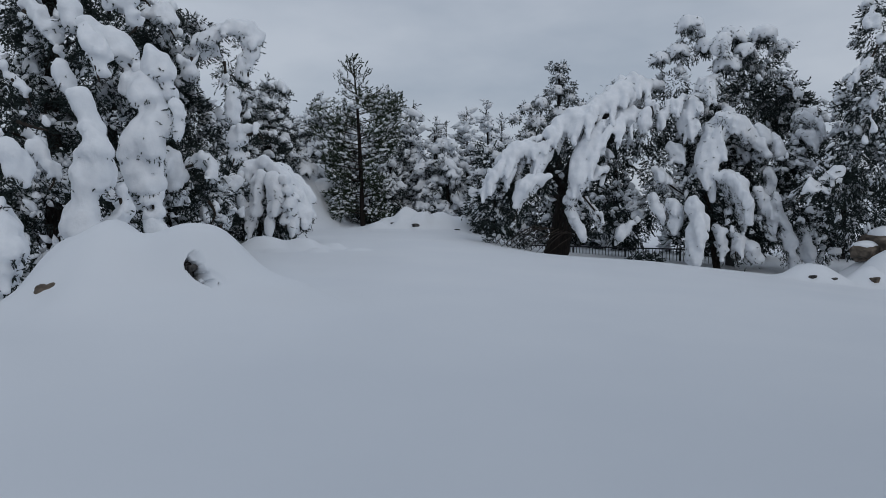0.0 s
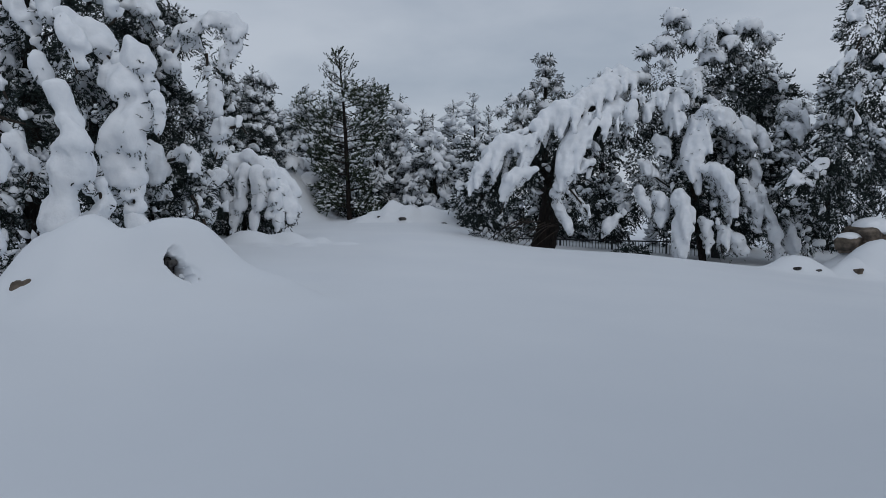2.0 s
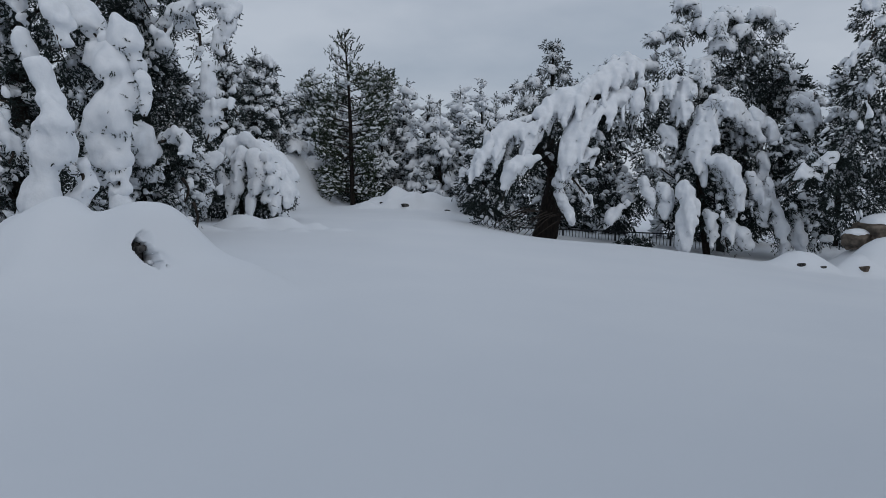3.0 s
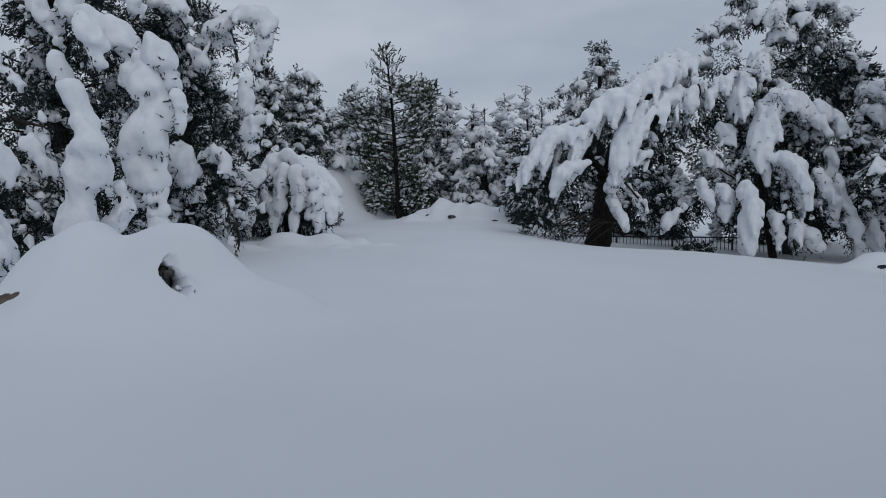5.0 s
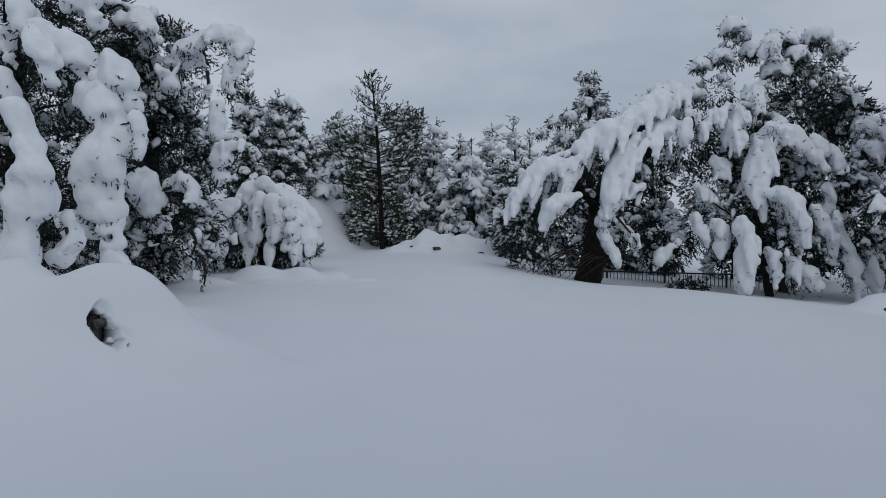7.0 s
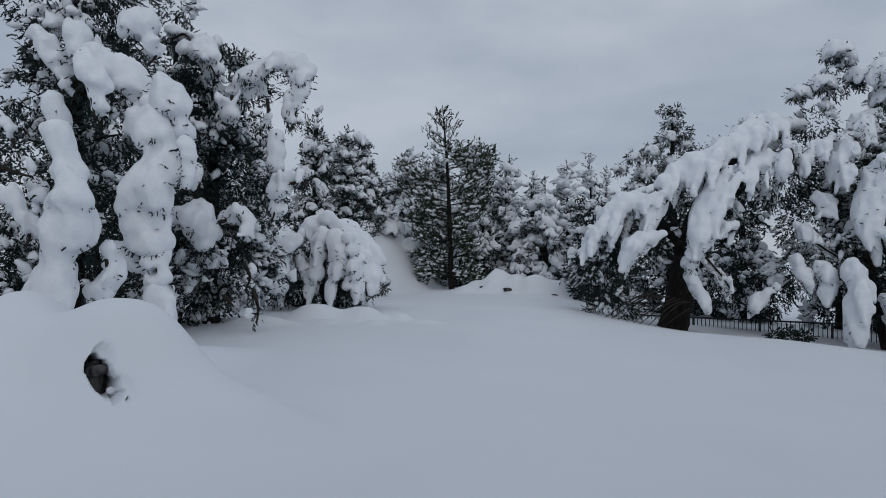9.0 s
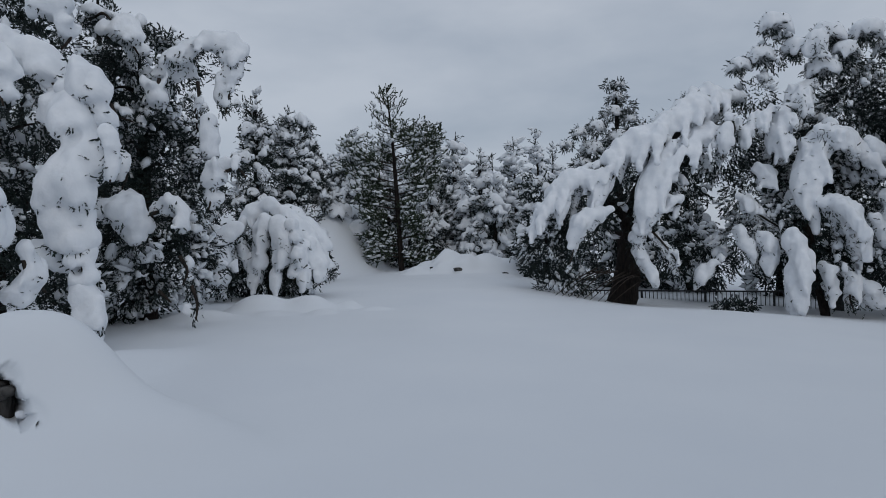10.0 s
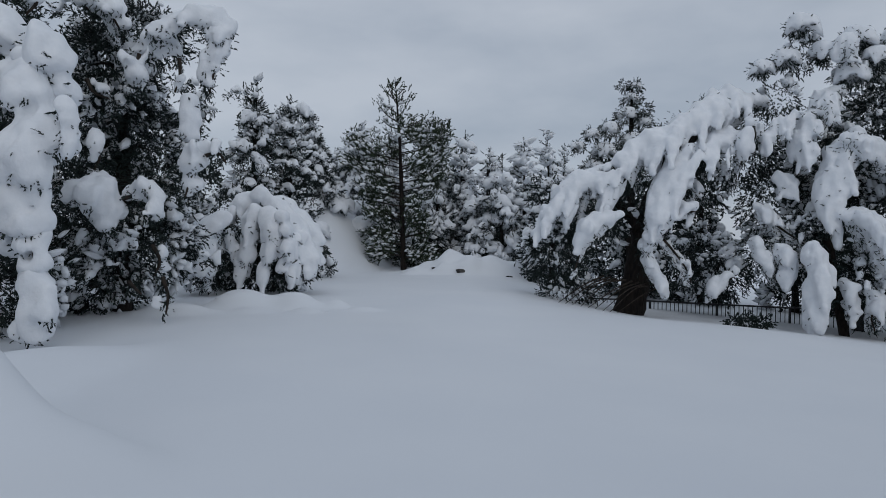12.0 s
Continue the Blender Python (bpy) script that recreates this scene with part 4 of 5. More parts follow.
drape(bush, [(-5.38, 21.90, 2.49), (-4.71, 21.90, 2.16), (-4.36, 21.90, 1.63), (-4.22, 21.90, 1.00)], [0.36, 0.38, 0.38, 0.27], rb, tongues=6, reach=0.7, rough=0.2, holes=0.05, wide=1.12, rim=0.45, comb=0.14)
drape(bush, [(-6.35, 20.90, 1.88), (-6.38, 20.90, 1.32), (-6.48, 20.90, 0.75)], [0.20, 0.28, 0.20], rb, tongues=6, reach=0.7, rough=0.2, holes=0.05, wide=1.12, rim=0.45, comb=0.14)
drape(bush, [(-6.09, 20.90, 1.80), (-5.97, 20.90, 1.37), (-5.96, 20.90, 1.02)], [0.17, 0.20, 0.11], rb, tongues=6, reach=0.7, rough=0.2, holes=0.05, wide=1.12, rim=0.45, comb=0.14)
drape(bush, [(-6.65, 21.00, 1.68), (-6.84, 21.00, 1.05), (-6.83, 21.00, 0.55)], [0.28, 0.31, 0.20], rb, tongues=6, reach=0.7, rough=0.2, holes=0.05, wide=1.12, rim=0.45, comb=0.14)

# low shrubs under the snow on the slope
rs = np.random.default_rng(67)
for x, y, q in ((-6.4, 37.5, 0.5), (-7.2, 36.5, 0.5), (-7.9, 37.0, 0.55), (-6.9, 39.0, 0.5), (-5.9, 39.5, 0.4), (-8.4, 35.5, 0.5), (-7.6, 34.0, 0.45)):
    z = g(x, y)
    shrub = thing("snowy_shrub", (x, y, z), "low shrub almost buried under a round cap of snow", "shrub", "shrubs on the slope")
    at = (x, y, z + q * 0.5)
    knob(shrub, at, q, rs, 1.25, 60)

# big pine with its thick trunk, the boughs pressed down in long white cascades
px, py = 4.08, 25.0
pine_a = thing("bowed_pine", (px, py, g(px, py)), "thick-trunked pine, its boughs bowed under cascades of snow", "tree", WOODS)
ra = np.random.default_rng(77)
tube_part("trunk", [(px, py, g(px, py) - 0.4), (px + 0.3, py + 0.05, 0.7), (px + 0.65, py + 0.4, 2.4), (px + 1.5, py + 0.9, 4.3), (px + 2.6, py + 1.8, 5.2)], [0.5, 0.38, 0.34, 0.26, 0.12], M_BARK, pine_a, 16, 40, 0.12, 7)
tube_part("limb", [(px + 0.3, py + 0.2, 2.0), (px - 0.8, py - 0.3, 3.2), (px - 1.8, py - 0.6, 3.0)], [0.2, 0.14, 0.06], M_BARK, pine_a, 10, 20, 0.1, 8)
tube_part("limb", [(px + 0.4, py + 0.3, 2.4), (px + 1.4, py + 0.6, 3.4), (px + 2.4, py + 0.8, 3.9)], [0.2, 0.12, 0.04], M_BARK, pine_a, 10, 20, 0.1, 9)
drape(pine_a, [(7.96, 25.40, 5.70), (7.21, 25.10, 5.74), (6.47, 24.80, 5.67), (5.68, 24.50, 5.12), (4.80, 24.20, 4.62), (3.89, 24.00, 4.00), (3.01, 23.90, 3.50), (2.29, 23.80, 3.14), (1.68, 23.70, 2.59)], [0.27, 0.31, 0.33, 0.40, 0.41, 0.41, 0.39, 0.33, 0.17], ra, tongues=15, reach=1.2, rough=0.16, h=0.055, comb=0.135, holes=0.16, wide=1.05, rim=0.1)
drape(pine_a, [(6.92, 24.60, 4.84), (6.06, 24.20, 4.32), (5.23, 23.90, 3.74), (4.77, 23.70, 3.08), (4.43, 23.60, 2.35)], [0.24, 0.37, 0.43, 0.40, 0.23], ra, tongues=15, reach=1.1, rough=0.16, h=0.055, comb=0.135, holes=0.16, wide=1.05, rim=0.1)
drape(pine_a, [(6.34, 24.90, 5.87), (6.50, 24.90, 5.69)], [0.25, 0.29], ra, tongues=0, comb=0.135, holes=0.2, reach=0.75, wide=1.05, rim=0.1)
drape(pine_a, [(7.11, 24.20, 5.08), (7.31, 24.20, 4.69), (7.09, 24.20, 4.28)], [0.21, 0.24, 0.13], ra, tongues=4.29, comb=0.135, holes=0.2, reach=0.75, wide=1.05, rim=0.1)
drape(pine_a, [(6.92, 23.90, 4.61), (6.91, 23.90, 4.19), (6.83, 23.90, 3.85)], [0.21, 0.28, 0.13], ra, tongues=2.288, rough=0.25, comb=0.135, holes=0.2, reach=0.75, wide=1.05, rim=0.1)
drape(pine_a, [(3.59, 23.40, 2.39), (3.01, 23.40, 2.21), (2.66, 23.40, 1.91), (2.54, 23.40, 1.33), (2.35, 23.40, 0.77)], [0.13, 0.28, 0.32, 0.28, 0.15], ra, tongues=5.5, reach=0.5, comb=0.135, holes=0.16, wide=1.05, rim=0.1)
drape(pine_a, [(5.64, 23.60, 2.61), (5.07, 23.60, 2.48), (4.65, 23.60, 2.08), (4.32, 23.60, 1.46)], [0.15, 0.30, 0.34, 0.21], ra, tongues=7.7, reach=0.6, comb=0.135, holes=0.16, wide=1.05, rim=0.1)
drape(pine_a, [(3.79, 23.80, 3.47), (3.38, 23.80, 2.95), (3.18, 23.80, 2.59)], [0.19, 0.24, 0.13], ra, tongues=5.72, comb=0.135, holes=0.2, reach=0.75, wide=1.05, rim=0.1)
drape(pine_a, [(2.60, 23.70, 3.04), (2.32, 23.70, 2.57), (2.18, 23.70, 2.20)], [0.19, 0.22, 0.11], ra, tongues=5.72, comb=0.135, holes=0.2, reach=0.75, wide=1.05, rim=0.1)
drape(pine_a, [(1.95, 23.70, 2.70), (1.61, 23.70, 2.18), (1.32, 23.70, 1.70)], [0.17, 0.20, 0.11], ra, tongues=5.72, comb=0.135, holes=0.2, reach=0.75, wide=1.05, rim=0.1)
drape(pine_a, [(4.68, 24.00, 2.03), (5.14, 24.00, 1.52), (5.49, 24.00, 1.02), (5.64, 24.00, 0.58)], [0.15, 0.20, 0.17, 0.11], ra, tongues=8.58, comb=0.135, holes=0.2, reach=0.75, wide=1.05, rim=0.1)
drape(pine_a, [(4.28, 23.90, 1.62), (4.52, 23.90, 1.06), (4.82, 23.90, 0.51)], [0.17, 0.19, 0.13], ra, tongues=8.58, comb=0.135, holes=0.2, reach=0.75, wide=1.05, rim=0.1)
drape(pine_a, [(8.39, 24.30, 5.17), (7.76, 24.30, 4.68), (7.56, 24.30, 4.16)], [0.19, 0.28, 0.17], ra, tongues=8.58, comb=0.135, holes=0.2, reach=0.75, wide=1.05, rim=0.1)
drape(pine_a, [(8.05, 24.60, 3.52), (8.31, 24.60, 3.29), (8.04, 24.60, 2.97)], [0.24, 0.31, 0.18], ra, tongues=5.72, comb=0.135, holes=0.2, reach=0.75, wide=1.05, rim=0.1)
drape(pine_a, [(7.49, 24.40, 2.72), (8.05, 24.40, 2.20), (8.56, 24.40, 1.85), (8.87, 24.40, 1.62)], [0.17, 0.24, 0.24, 0.13], ra, tongues=11.44, comb=0.135, holes=0.2, reach=0.75, wide=1.05, rim=0.1)
drape(pine_a, [(7.33, 24.00, 1.74), (7.52, 24.00, 1.25), (7.67, 24.00, 0.92)], [0.17, 0.26, 0.13], ra, tongues=8.58, comb=0.135, holes=0.2, reach=0.75, wide=1.05, rim=0.1)
drape(pine_a, [(7.81, 23.80, 1.56), (8.11, 23.80, 1.17), (7.85, 23.80, 0.71)], [0.17, 0.23, 0.15], ra, tongues=8.58, comb=0.135, holes=0.2, reach=0.75, wide=1.05, rim=0.1)
drape(pine_a, [(6.86, 24.20, 0.90), (6.43, 24.20, 0.59), (6.16, 24.20, 0.27)], [0.11, 0.17, 0.11], ra, tongues=8.58, comb=0.135, holes=0.2, reach=0.75, wide=1.05, rim=0.1)
drape(pine_a, [(5.84, 24.50, 3.36), (5.94, 24.50, 3.08), (5.83, 24.50, 2.81)], [0.13, 0.15, 0.09], ra, tongues=5.72, comb=0.135, holes=0.2, reach=0.75, wide=1.05, rim=0.1)
crown(pine_a, [((7.36, 26.10, 4.22), (1.3, 1.1, 0.9)), ((5.13, 25.50, 3.33), (1.3, 1.0, 1.0)), ((2.99, 24.90, 2.28), (1.1, 0.9, 0.9)), ((2.00, 25.10, 1.26), (0.9, 0.9, 0.9)), ((8.65, 26.70, 2.77), (1.0, 1.0, 1.2)),
    ((2.44, 25.30, 0.12), (0.9, 0.8, 0.35)), ((6.21, 27.30, 0.80), (0.8, 0.8, 0.7)), ((7.23, 26.90, 0.59), (1.0, 0.8, 0.8))], ra, 66, 0.2, 0.06, 0.11, runs=45, load=0.12)

# tall neighbour with the ragged crown
qx, qy = 9.5, 23.6
pine_b = thing("tall_pine", (qx, qy, g(qx, qy)), "tall dark pine with snow-capped crown and hanging white boughs", "tree", WOODS)
rc = np.random.default_rng(88)
tube_part("trunk", [(qx, qy, g(qx, qy) - 0.4), (qx + 0.1, qy + 1.5, 2.2), (qx + 0.6, qy + 2.7, 5.0), (qx + 1.0, qy + 2.8, 7.0)], [0.13, 0.12, 0.1, 0.05], M_BARK, pine_b, 14, 36, 0.1, 17)
crown(pine_b, [((9.12, 25.80, 7.17), (0.4, 0.5, 0.6)), ((10.66, 25.60, 6.83), (0.6, 0.7, 0.6)), ((11.79, 25.80, 6.87), (0.6, 0.7, 0.6)), ((11.63, 25.80, 5.44), (1.1, 1.0, 0.9)), ((8.42, 25.60, 5.81), (0.6, 0.6, 0.5)), ((7.80, 25.20, 4.93), (0.6, 0.6, 0.5)), ((8.96, 25.60, 4.99), (0.6, 0.6, 0.6)),
    ((12.95, 25.80, 3.79), (1.1, 1.0, 0.9)), ((11.86, 25.20, 2.71), (1.3, 1.1, 1.0)), ((9.93, 25.60, 3.76), (1.1, 1.0, 1.2)), ((9.19, 24.60, 1.68), (1.1, 1.0, 0.9)), ((10.18, 24.00, 0.51), (1.1, 0.9, 0.7)),
    ((12.25, 24.60, 0.68), (1.1, 0.9, 0.9)), ((8.26, 25.40, 1.27), (1.2, 0.9, 0.8)), ((13.43, 26.40, 4.90), (0.8, 0.8, 0.7)), ((13.48, 24.60, 0.08), (0.8, 0.8, 0.7))], rc, 62, 0.17, 0.14, 0.11, runs=330, load=0.16, droop=0.3)
drape(pine_b, [(9.78, 25.00, 5.98), (9.30, 24.70, 5.62), (8.83, 24.40, 4.95), (8.48, 24.20, 4.25)], [0.22, 0.41, 0.49, 0.30], rc, tongues=15, reach=1.15, rough=0.28, h=0.055, comb=0.135, holes=0.16, wide=0.92, rim=0.1)
drape(pine_b, [(9.90, 24.30, 4.49), (9.30, 24.00, 4.11), (9.10, 23.80, 3.37), (8.95, 23.70, 2.75), (9.04, 23.60, 2.32)], [0.32, 0.44, 0.46, 0.35, 0.19], rc, tongues=15, reach=1.15, rough=0.28, h=0.055, comb=0.135, holes=0.16, wide=0.92, rim=0.1)
drape(pine_b, [(9.37, 23.60, 4.46), (9.91, 23.60, 4.22), (10.35, 23.60, 3.68)], [0.23, 0.25, 0.20], rc, tongues=8.58, comb=0.135, holes=0.2, reach=0.75, wide=0.92, rim=0.1)
drape(pine_b, [(9.20, 23.30, 2.40), (9.68, 23.30, 2.32), (10.01, 23.30, 1.80), (10.15, 23.30, 1.24)], [0.24, 0.45, 0.47, 0.24], rc, tongues=15, reach=1.15, rough=0.28, h=0.055, comb=0.135, holes=0.16, wide=0.92, rim=0.1)
drape(pine_b, [(8.33, 23.10, 1.63), (8.56, 23.10, 1.11), (8.55, 23.10, 0.60), (8.40, 23.10, 0.15), (8.44, 23.10, -0.21)], [0.22, 0.45, 0.47, 0.24, 0.12], rc, tongues=15, reach=1.15, rough=0.28, h=0.055, comb=0.135, holes=0.16, wide=0.92, rim=0.1)
drape(pine_b, [(9.27, 23.30, 0.66), (9.41, 23.30, 0.25), (9.45, 23.30, -0.11)], [0.16, 0.20, 0.10], rc, tongues=8.58, comb=0.135, holes=0.2, reach=0.75, wide=0.92, rim=0.1)
drape(pine_b, [(10.08, 23.20, 0.33), (9.89, 23.20, -0.07), (9.98, 23.20, -0.48)], [0.24, 0.30, 0.18], rc, tongues=8.58, comb=0.135, holes=0.2, reach=0.75, wide=0.92, rim=0.1)
drape(pine_b, [(10.35, 25.00, 7.58), (9.81, 24.60, 7.11), (10.01, 24.60, 6.73)], [0.28, 0.36, 0.23], rc, tongues=5.72, bough=False, comb=0.135, holes=0.2, reach=0.75, wide=0.92, rim=0.1)
drape(pine_b, [(9.84, 24.20, 4.66), (10.49, 24.20, 4.16), (11.15, 24.20, 3.47)], [0.25, 0.30, 0.25], rc, tongues=18.2, h=0.055, comb=0.135, holes=0.2, reach=0.75, wide=0.92, rim=0.1)
drape(pine_b, [(10.87, 24.20, 4.16), (11.46, 24.20, 3.78), (11.67, 24.20, 3.28)], [0.20, 0.23, 0.13], rc, tongues=18.2, h=0.055, comb=0.135, holes=0.2, reach=0.75, wide=0.92, rim=0.1)
drape(pine_b, [(10.57, 23.40, 2.00), (11.03, 23.40, 1.26), (11.24, 23.40, 0.65)], [0.27, 0.35, 0.20], rc, tongues=18.2, h=0.055, comb=0.135, holes=0.2, reach=0.75, wide=0.92, rim=0.1)
drape(pine_b, [(9.91, 23.20, 0.41), (10.29, 23.20, 0.04), (10.68, 23.20, -0.45)], [0.34, 0.44, 0.30], rc, tongues=5.5, reach=0.5, rough=0.25, comb=0.135, holes=0.16, wide=0.92, rim=0.1)
drape(pine_b, [(11.36, 23.60, 1.76), (11.57, 23.60, 1.14), (11.92, 23.60, 0.13), (12.00, 23.60, -0.49)], [0.20, 0.27, 0.30, 0.18], rc, tongues=18.2, h=0.055, comb=0.135, holes=0.2, reach=0.75, wide=0.92, rim=0.1)
drape(pine_b, [(12.47, 24.60, 4.58), (12.99, 24.60, 4.46), (13.32, 24.60, 4.20)], [0.26, 0.33, 0.18], rc, tongues=8.58, comb=0.135, holes=0.2, reach=0.75, wide=0.92, rim=0.1)
drape(pine_b, [(12.62, 24.60, 3.95), (13.08, 24.60, 3.88), (13.41, 24.60, 3.63)], [0.23, 0.31, 0.15], rc, tongues=8.58, comb=0.135, holes=0.2, reach=0.75, wide=0.92, rim=0.1)
drape(pine_b, [(12.49, 24.80, 3.19), (12.89, 24.80, 2.93), (13.29, 24.80, 2.80)], [0.18, 0.23, 0.13], rc, tongues=8.58, comb=0.135, holes=0.2, reach=0.75, wide=0.92, rim=0.1)
drape(pine_b, [(12.17, 25.00, 5.79), (12.51, 25.00, 5.60), (12.78, 25.00, 5.41)], [0.16, 0.21, 0.10], rc, tongues=8.58, comb=0.135, holes=0.2, reach=0.75, wide=0.92, rim=0.1)
drape(pine_b, [(12.36, 23.90, 0.88), (12.58, 23.90, 0.24), (12.66, 23.90, -0.39)], [0.20, 0.25, 0.18], rc, tongues=18.2, h=0.055, comb=0.135, holes=0.2, reach=0.75, wide=0.92, rim=0.1)
drape(pine_b, [(11.30, 24.20, 2.65), (11.51, 24.20, 2.27), (11.33, 24.20, 1.89)], [0.18, 0.23, 0.10], rc, tongues=18.2, h=0.055, comb=0.135, holes=0.2, reach=0.75, wide=0.92, rim=0.1)

for at, q in (
    ((8.80, 25.20, 7.77), 0.42), ((8.46, 25.30, 6.86), 0.40), ((9.51, 25.20, 6.98), 0.42), ((7.82, 25.40, 6.62), 0.34), ((10.31, 25.20, 7.34), 0.5), ((10.77, 25.00, 6.80), 0.42),
    ((11.58, 25.40, 7.43), 0.45), ((12.27, 25.60, 7.04), 0.36), ((10.22, 25.00, 6.31), 0.45), ((12.51, 25.40, 5.48), 0.4), ((13.13, 25.40, 4.57), 0.45), ((13.29, 25.20, 3.94), 0.45), ((12.57, 25.00, 2.91), 0.4),
):
    knob(pine_b, at, q, rc)

crown(pine_b, [((11.91, 26.00, 2.96), (1.4, 1.0, 1.3)), ((10.68, 25.20, 1.07), (1.3, 0.9, 1.0)), ((12.79, 25.30, 1.28), (1.3, 0.9, 1.1)), ((11.40, 26.20, 5.08), (1.2, 0.9, 1.1)), ((12.88, 26.40, 5.32), (0.9, 0.9, 1.0)), ((13.88, 25.90, 2.75), (1.0, 0.8, 1.2)), ((13.60, 25.20, 0.46), (0.9, 0.8, 0.8)), ((9.95, 26.20, 3.81), (1.1, 0.8, 1.2))],
    rc, 50, 0.25, 0.04, 0.1, droop=0.3)

# pine over the rocks
sx, sy = 15.6, 22.3
pine_c = thing("tall_pine", (sx, sy, g(sx, sy)), "dark pine with drooping snowy boughs above the rocks", "tree", WOODS)
rd = np.random.default_rng(99)
tube_part("trunk", [(sx, sy, g(sx, sy) - 0.4), (sx + 0.1, sy, 4), (sx, sy, 8.5)], [0.3, 0.22, 0.06], M_BARK, pine_c, 12, 30, 0.1, 27)
crown(pine_c, [((14.02, 22.20, 6.83), (0.9, 1, 1.0)), ((13.94, 22.20, 4.72), (1.2, 1.2, 1.1)), ((13.55, 22.00, 2.75), (1.3, 1.2, 1.0)), ((12.21, 21.80, 2.03), (1.0, 0.8, 0.5)), ((13.14, 21.80, 1.15), (0.9, 0.9, 0.8)), ((15.54, 22.40, 4.40), (1.5, 1.3, 2.2)), ((15.67, 22.40, 1.87), (1.4, 1.2, 1.2))], rd, 70, 0.2, 0.06, 0.12, runs=70, load=0.15)
for pts, radii in (
    ([(12.42, 21.60, 2.55), (11.62, 21.40, 2.19), (10.84, 21.20, 1.67)], [0.26, 0.34, 0.18]),
    ([(13.46, 21.60, 6.69), (12.94, 21.40, 5.79), (12.31, 21.30, 5.10)], [0.16, 0.22, 0.14]),
    ([(13.40, 21.40, 5.29), (13.05, 21.20, 4.41), (12.94, 21.10, 3.55)], [0.14, 0.22, 0.12]),
    ([(13.37, 21.80, 7.59), (13.01, 21.60, 7.03)], [0.2, 0.2]),
):
    drape(pine_c, pts, radii, rd, wide=0.7, tongues=5, h=0.055)

# trees farther off: broad ones with heavy clumps, and slim spires among them
def broad_far(x, y, top, w0, seed, snow=0.5, load=0.26, runs=80, w1=0.32):
    return conifer("far_conifer", x, y, top, w0, w1, 15, seed, "dense dark conifer with clumps of snow across the clearing", WOODS, 27, 0.28, 0.45 * snow, 0.17, True, 0.5, 0.13, droop=-0.15, wander=0.5, runs=int(1.3 * runs), load=1.12 * load)


def slim_far(x, y, top, spread, whorls, seed, snow=0.95):
    return layered_conifer("far_conifer", (x, y, top), (x + 0.1, y), spread, whorls, seed, "slim dark conifer dusted with snow across the clearing", WOODS, snow, 0.12, 0.3, 0.35, dens=15, pad=0.16)


broad_far(-7.4, 41.0, 7.3, 1.7, 901, 0.4)
broad_far(-6.0, 43.0, 7.5, 1.7, 902, 0.45)
broad_far(-3.3, 43.0, 8.0, 2.0, 903, 0.5, 0.24, 95)
broad_far(-4.3, 41.0, 6.0, 1.8, 904, 0.4)
broad_far(-1.85, 42.0, 7.0, 1.8, 905, 0.7, 0.3, 100)
broad_far(-0.4, 40.5, 5.9, 1.6, 906, 0.7, 0.32, 90)
broad_far(0.35, 38.5, 4.6, 1.3, 907, 0.7, 0.32, 70)
broad_far(-9.7, 42.0, 6.8, 1.5, 908, 0.5)
broad_far(-2.9, 39.5, 4.4, 1.4, 909, 0.5, 0.24, 60)
broad_far(2.6, 38.0, 4.3, 1.6, 910, 0.4, 0.3, 70)
slim_far(1.45, 40.0, 6.7, 1.7, 76, 911, 1.15)
slim_far(2.75, 43.0, 7.7, 1.5, 66, 912, 0.8)
slim_far(3.8, 44.0, 6.9, 1.4, 56, 913, 0.8)
slim_far(-3.4, 42.5, 8.3, 1.3, 50, 914)
slim_far(-7.3, 41.0, 7.7, 1.2, 44, 915)
slim_far(-1.7, 42.0, 7.35, 1.2, 44, 916)
slim_far(-0.3, 40.5, 6.2, 1.1, 40, 917)
slim_far(-5.9, 43.0, 7.9, 1.2, 44, 918)
slim_far(-8.6, 44.0, 6.7, 1.5, 50, 919)
slim_far(-9.9, 46.0, 6.9, 1.5, 46, 920)
slim_far(-2.3, 47.0, 6.6, 1.9, 50, 921)
slim_far(0.3, 45.0, 6.6, 1.7, 50, 922)
slim_far(3.5, 36.0, 4.3, 1.6, 46, 923, 0.77)
slim_far(-12.0, 46.0, 6.2, 1.9, 46, 924)
ex, ey = 5.3, 31.0
pine_e = thing("tall_pine", (ex, ey, g(ex, ey)), "tall dark pine rising behind the bowed one", "tree", WOODS)
re_ = np.random.default_rng(950)
tube_part("trunk", [(ex, ey, g(ex, ey) - 0.3), (ex - 0.1, ey, 4.0), (ex - 0.1, ey, 7.6)], [0.2, 0.14, 0.03], M_BARK, pine_e, 10, 20, 0.08, 51)
for at, q, cap in (
    ((4.91, 31.00, 7.48), 0.26, 0.0), ((5.34, 31.00, 7.41), 0.3, 0.6), ((5.17, 31.00, 6.94), 0.38, 0.7), ((5.59, 31.00, 6.63), 0.38, 0.0), ((5.01, 31.00, 6.33), 0.45, 0.75), ((5.64, 31.00, 6.04), 0.42, 0.6),
    ((4.34, 30.60, 5.76), 0.42, 0.8), ((3.67, 30.40, 5.54), 0.34, 0.8), ((3.17, 30.20, 5.08), 0.28, 0.8), ((5.21, 30.80, 5.31), 0.6, 0.7), ((4.21, 30.60, 4.90), 0.55, 0.8), ((6.17, 30.80, 5.70), 0.3, 0.7),
    ((3.77, 30.60, 4.37), 0.5, 0.7), ((5.00, 31.00, 4.14), 0.8, 0.0), ((3.45, 30.80, 3.53), 0.7, 0.7), ((4.32, 31.00, 2.63), 0.9, 0.0),
):
    knob(pine_e, at, q, re_, cap, 95, 0.17)
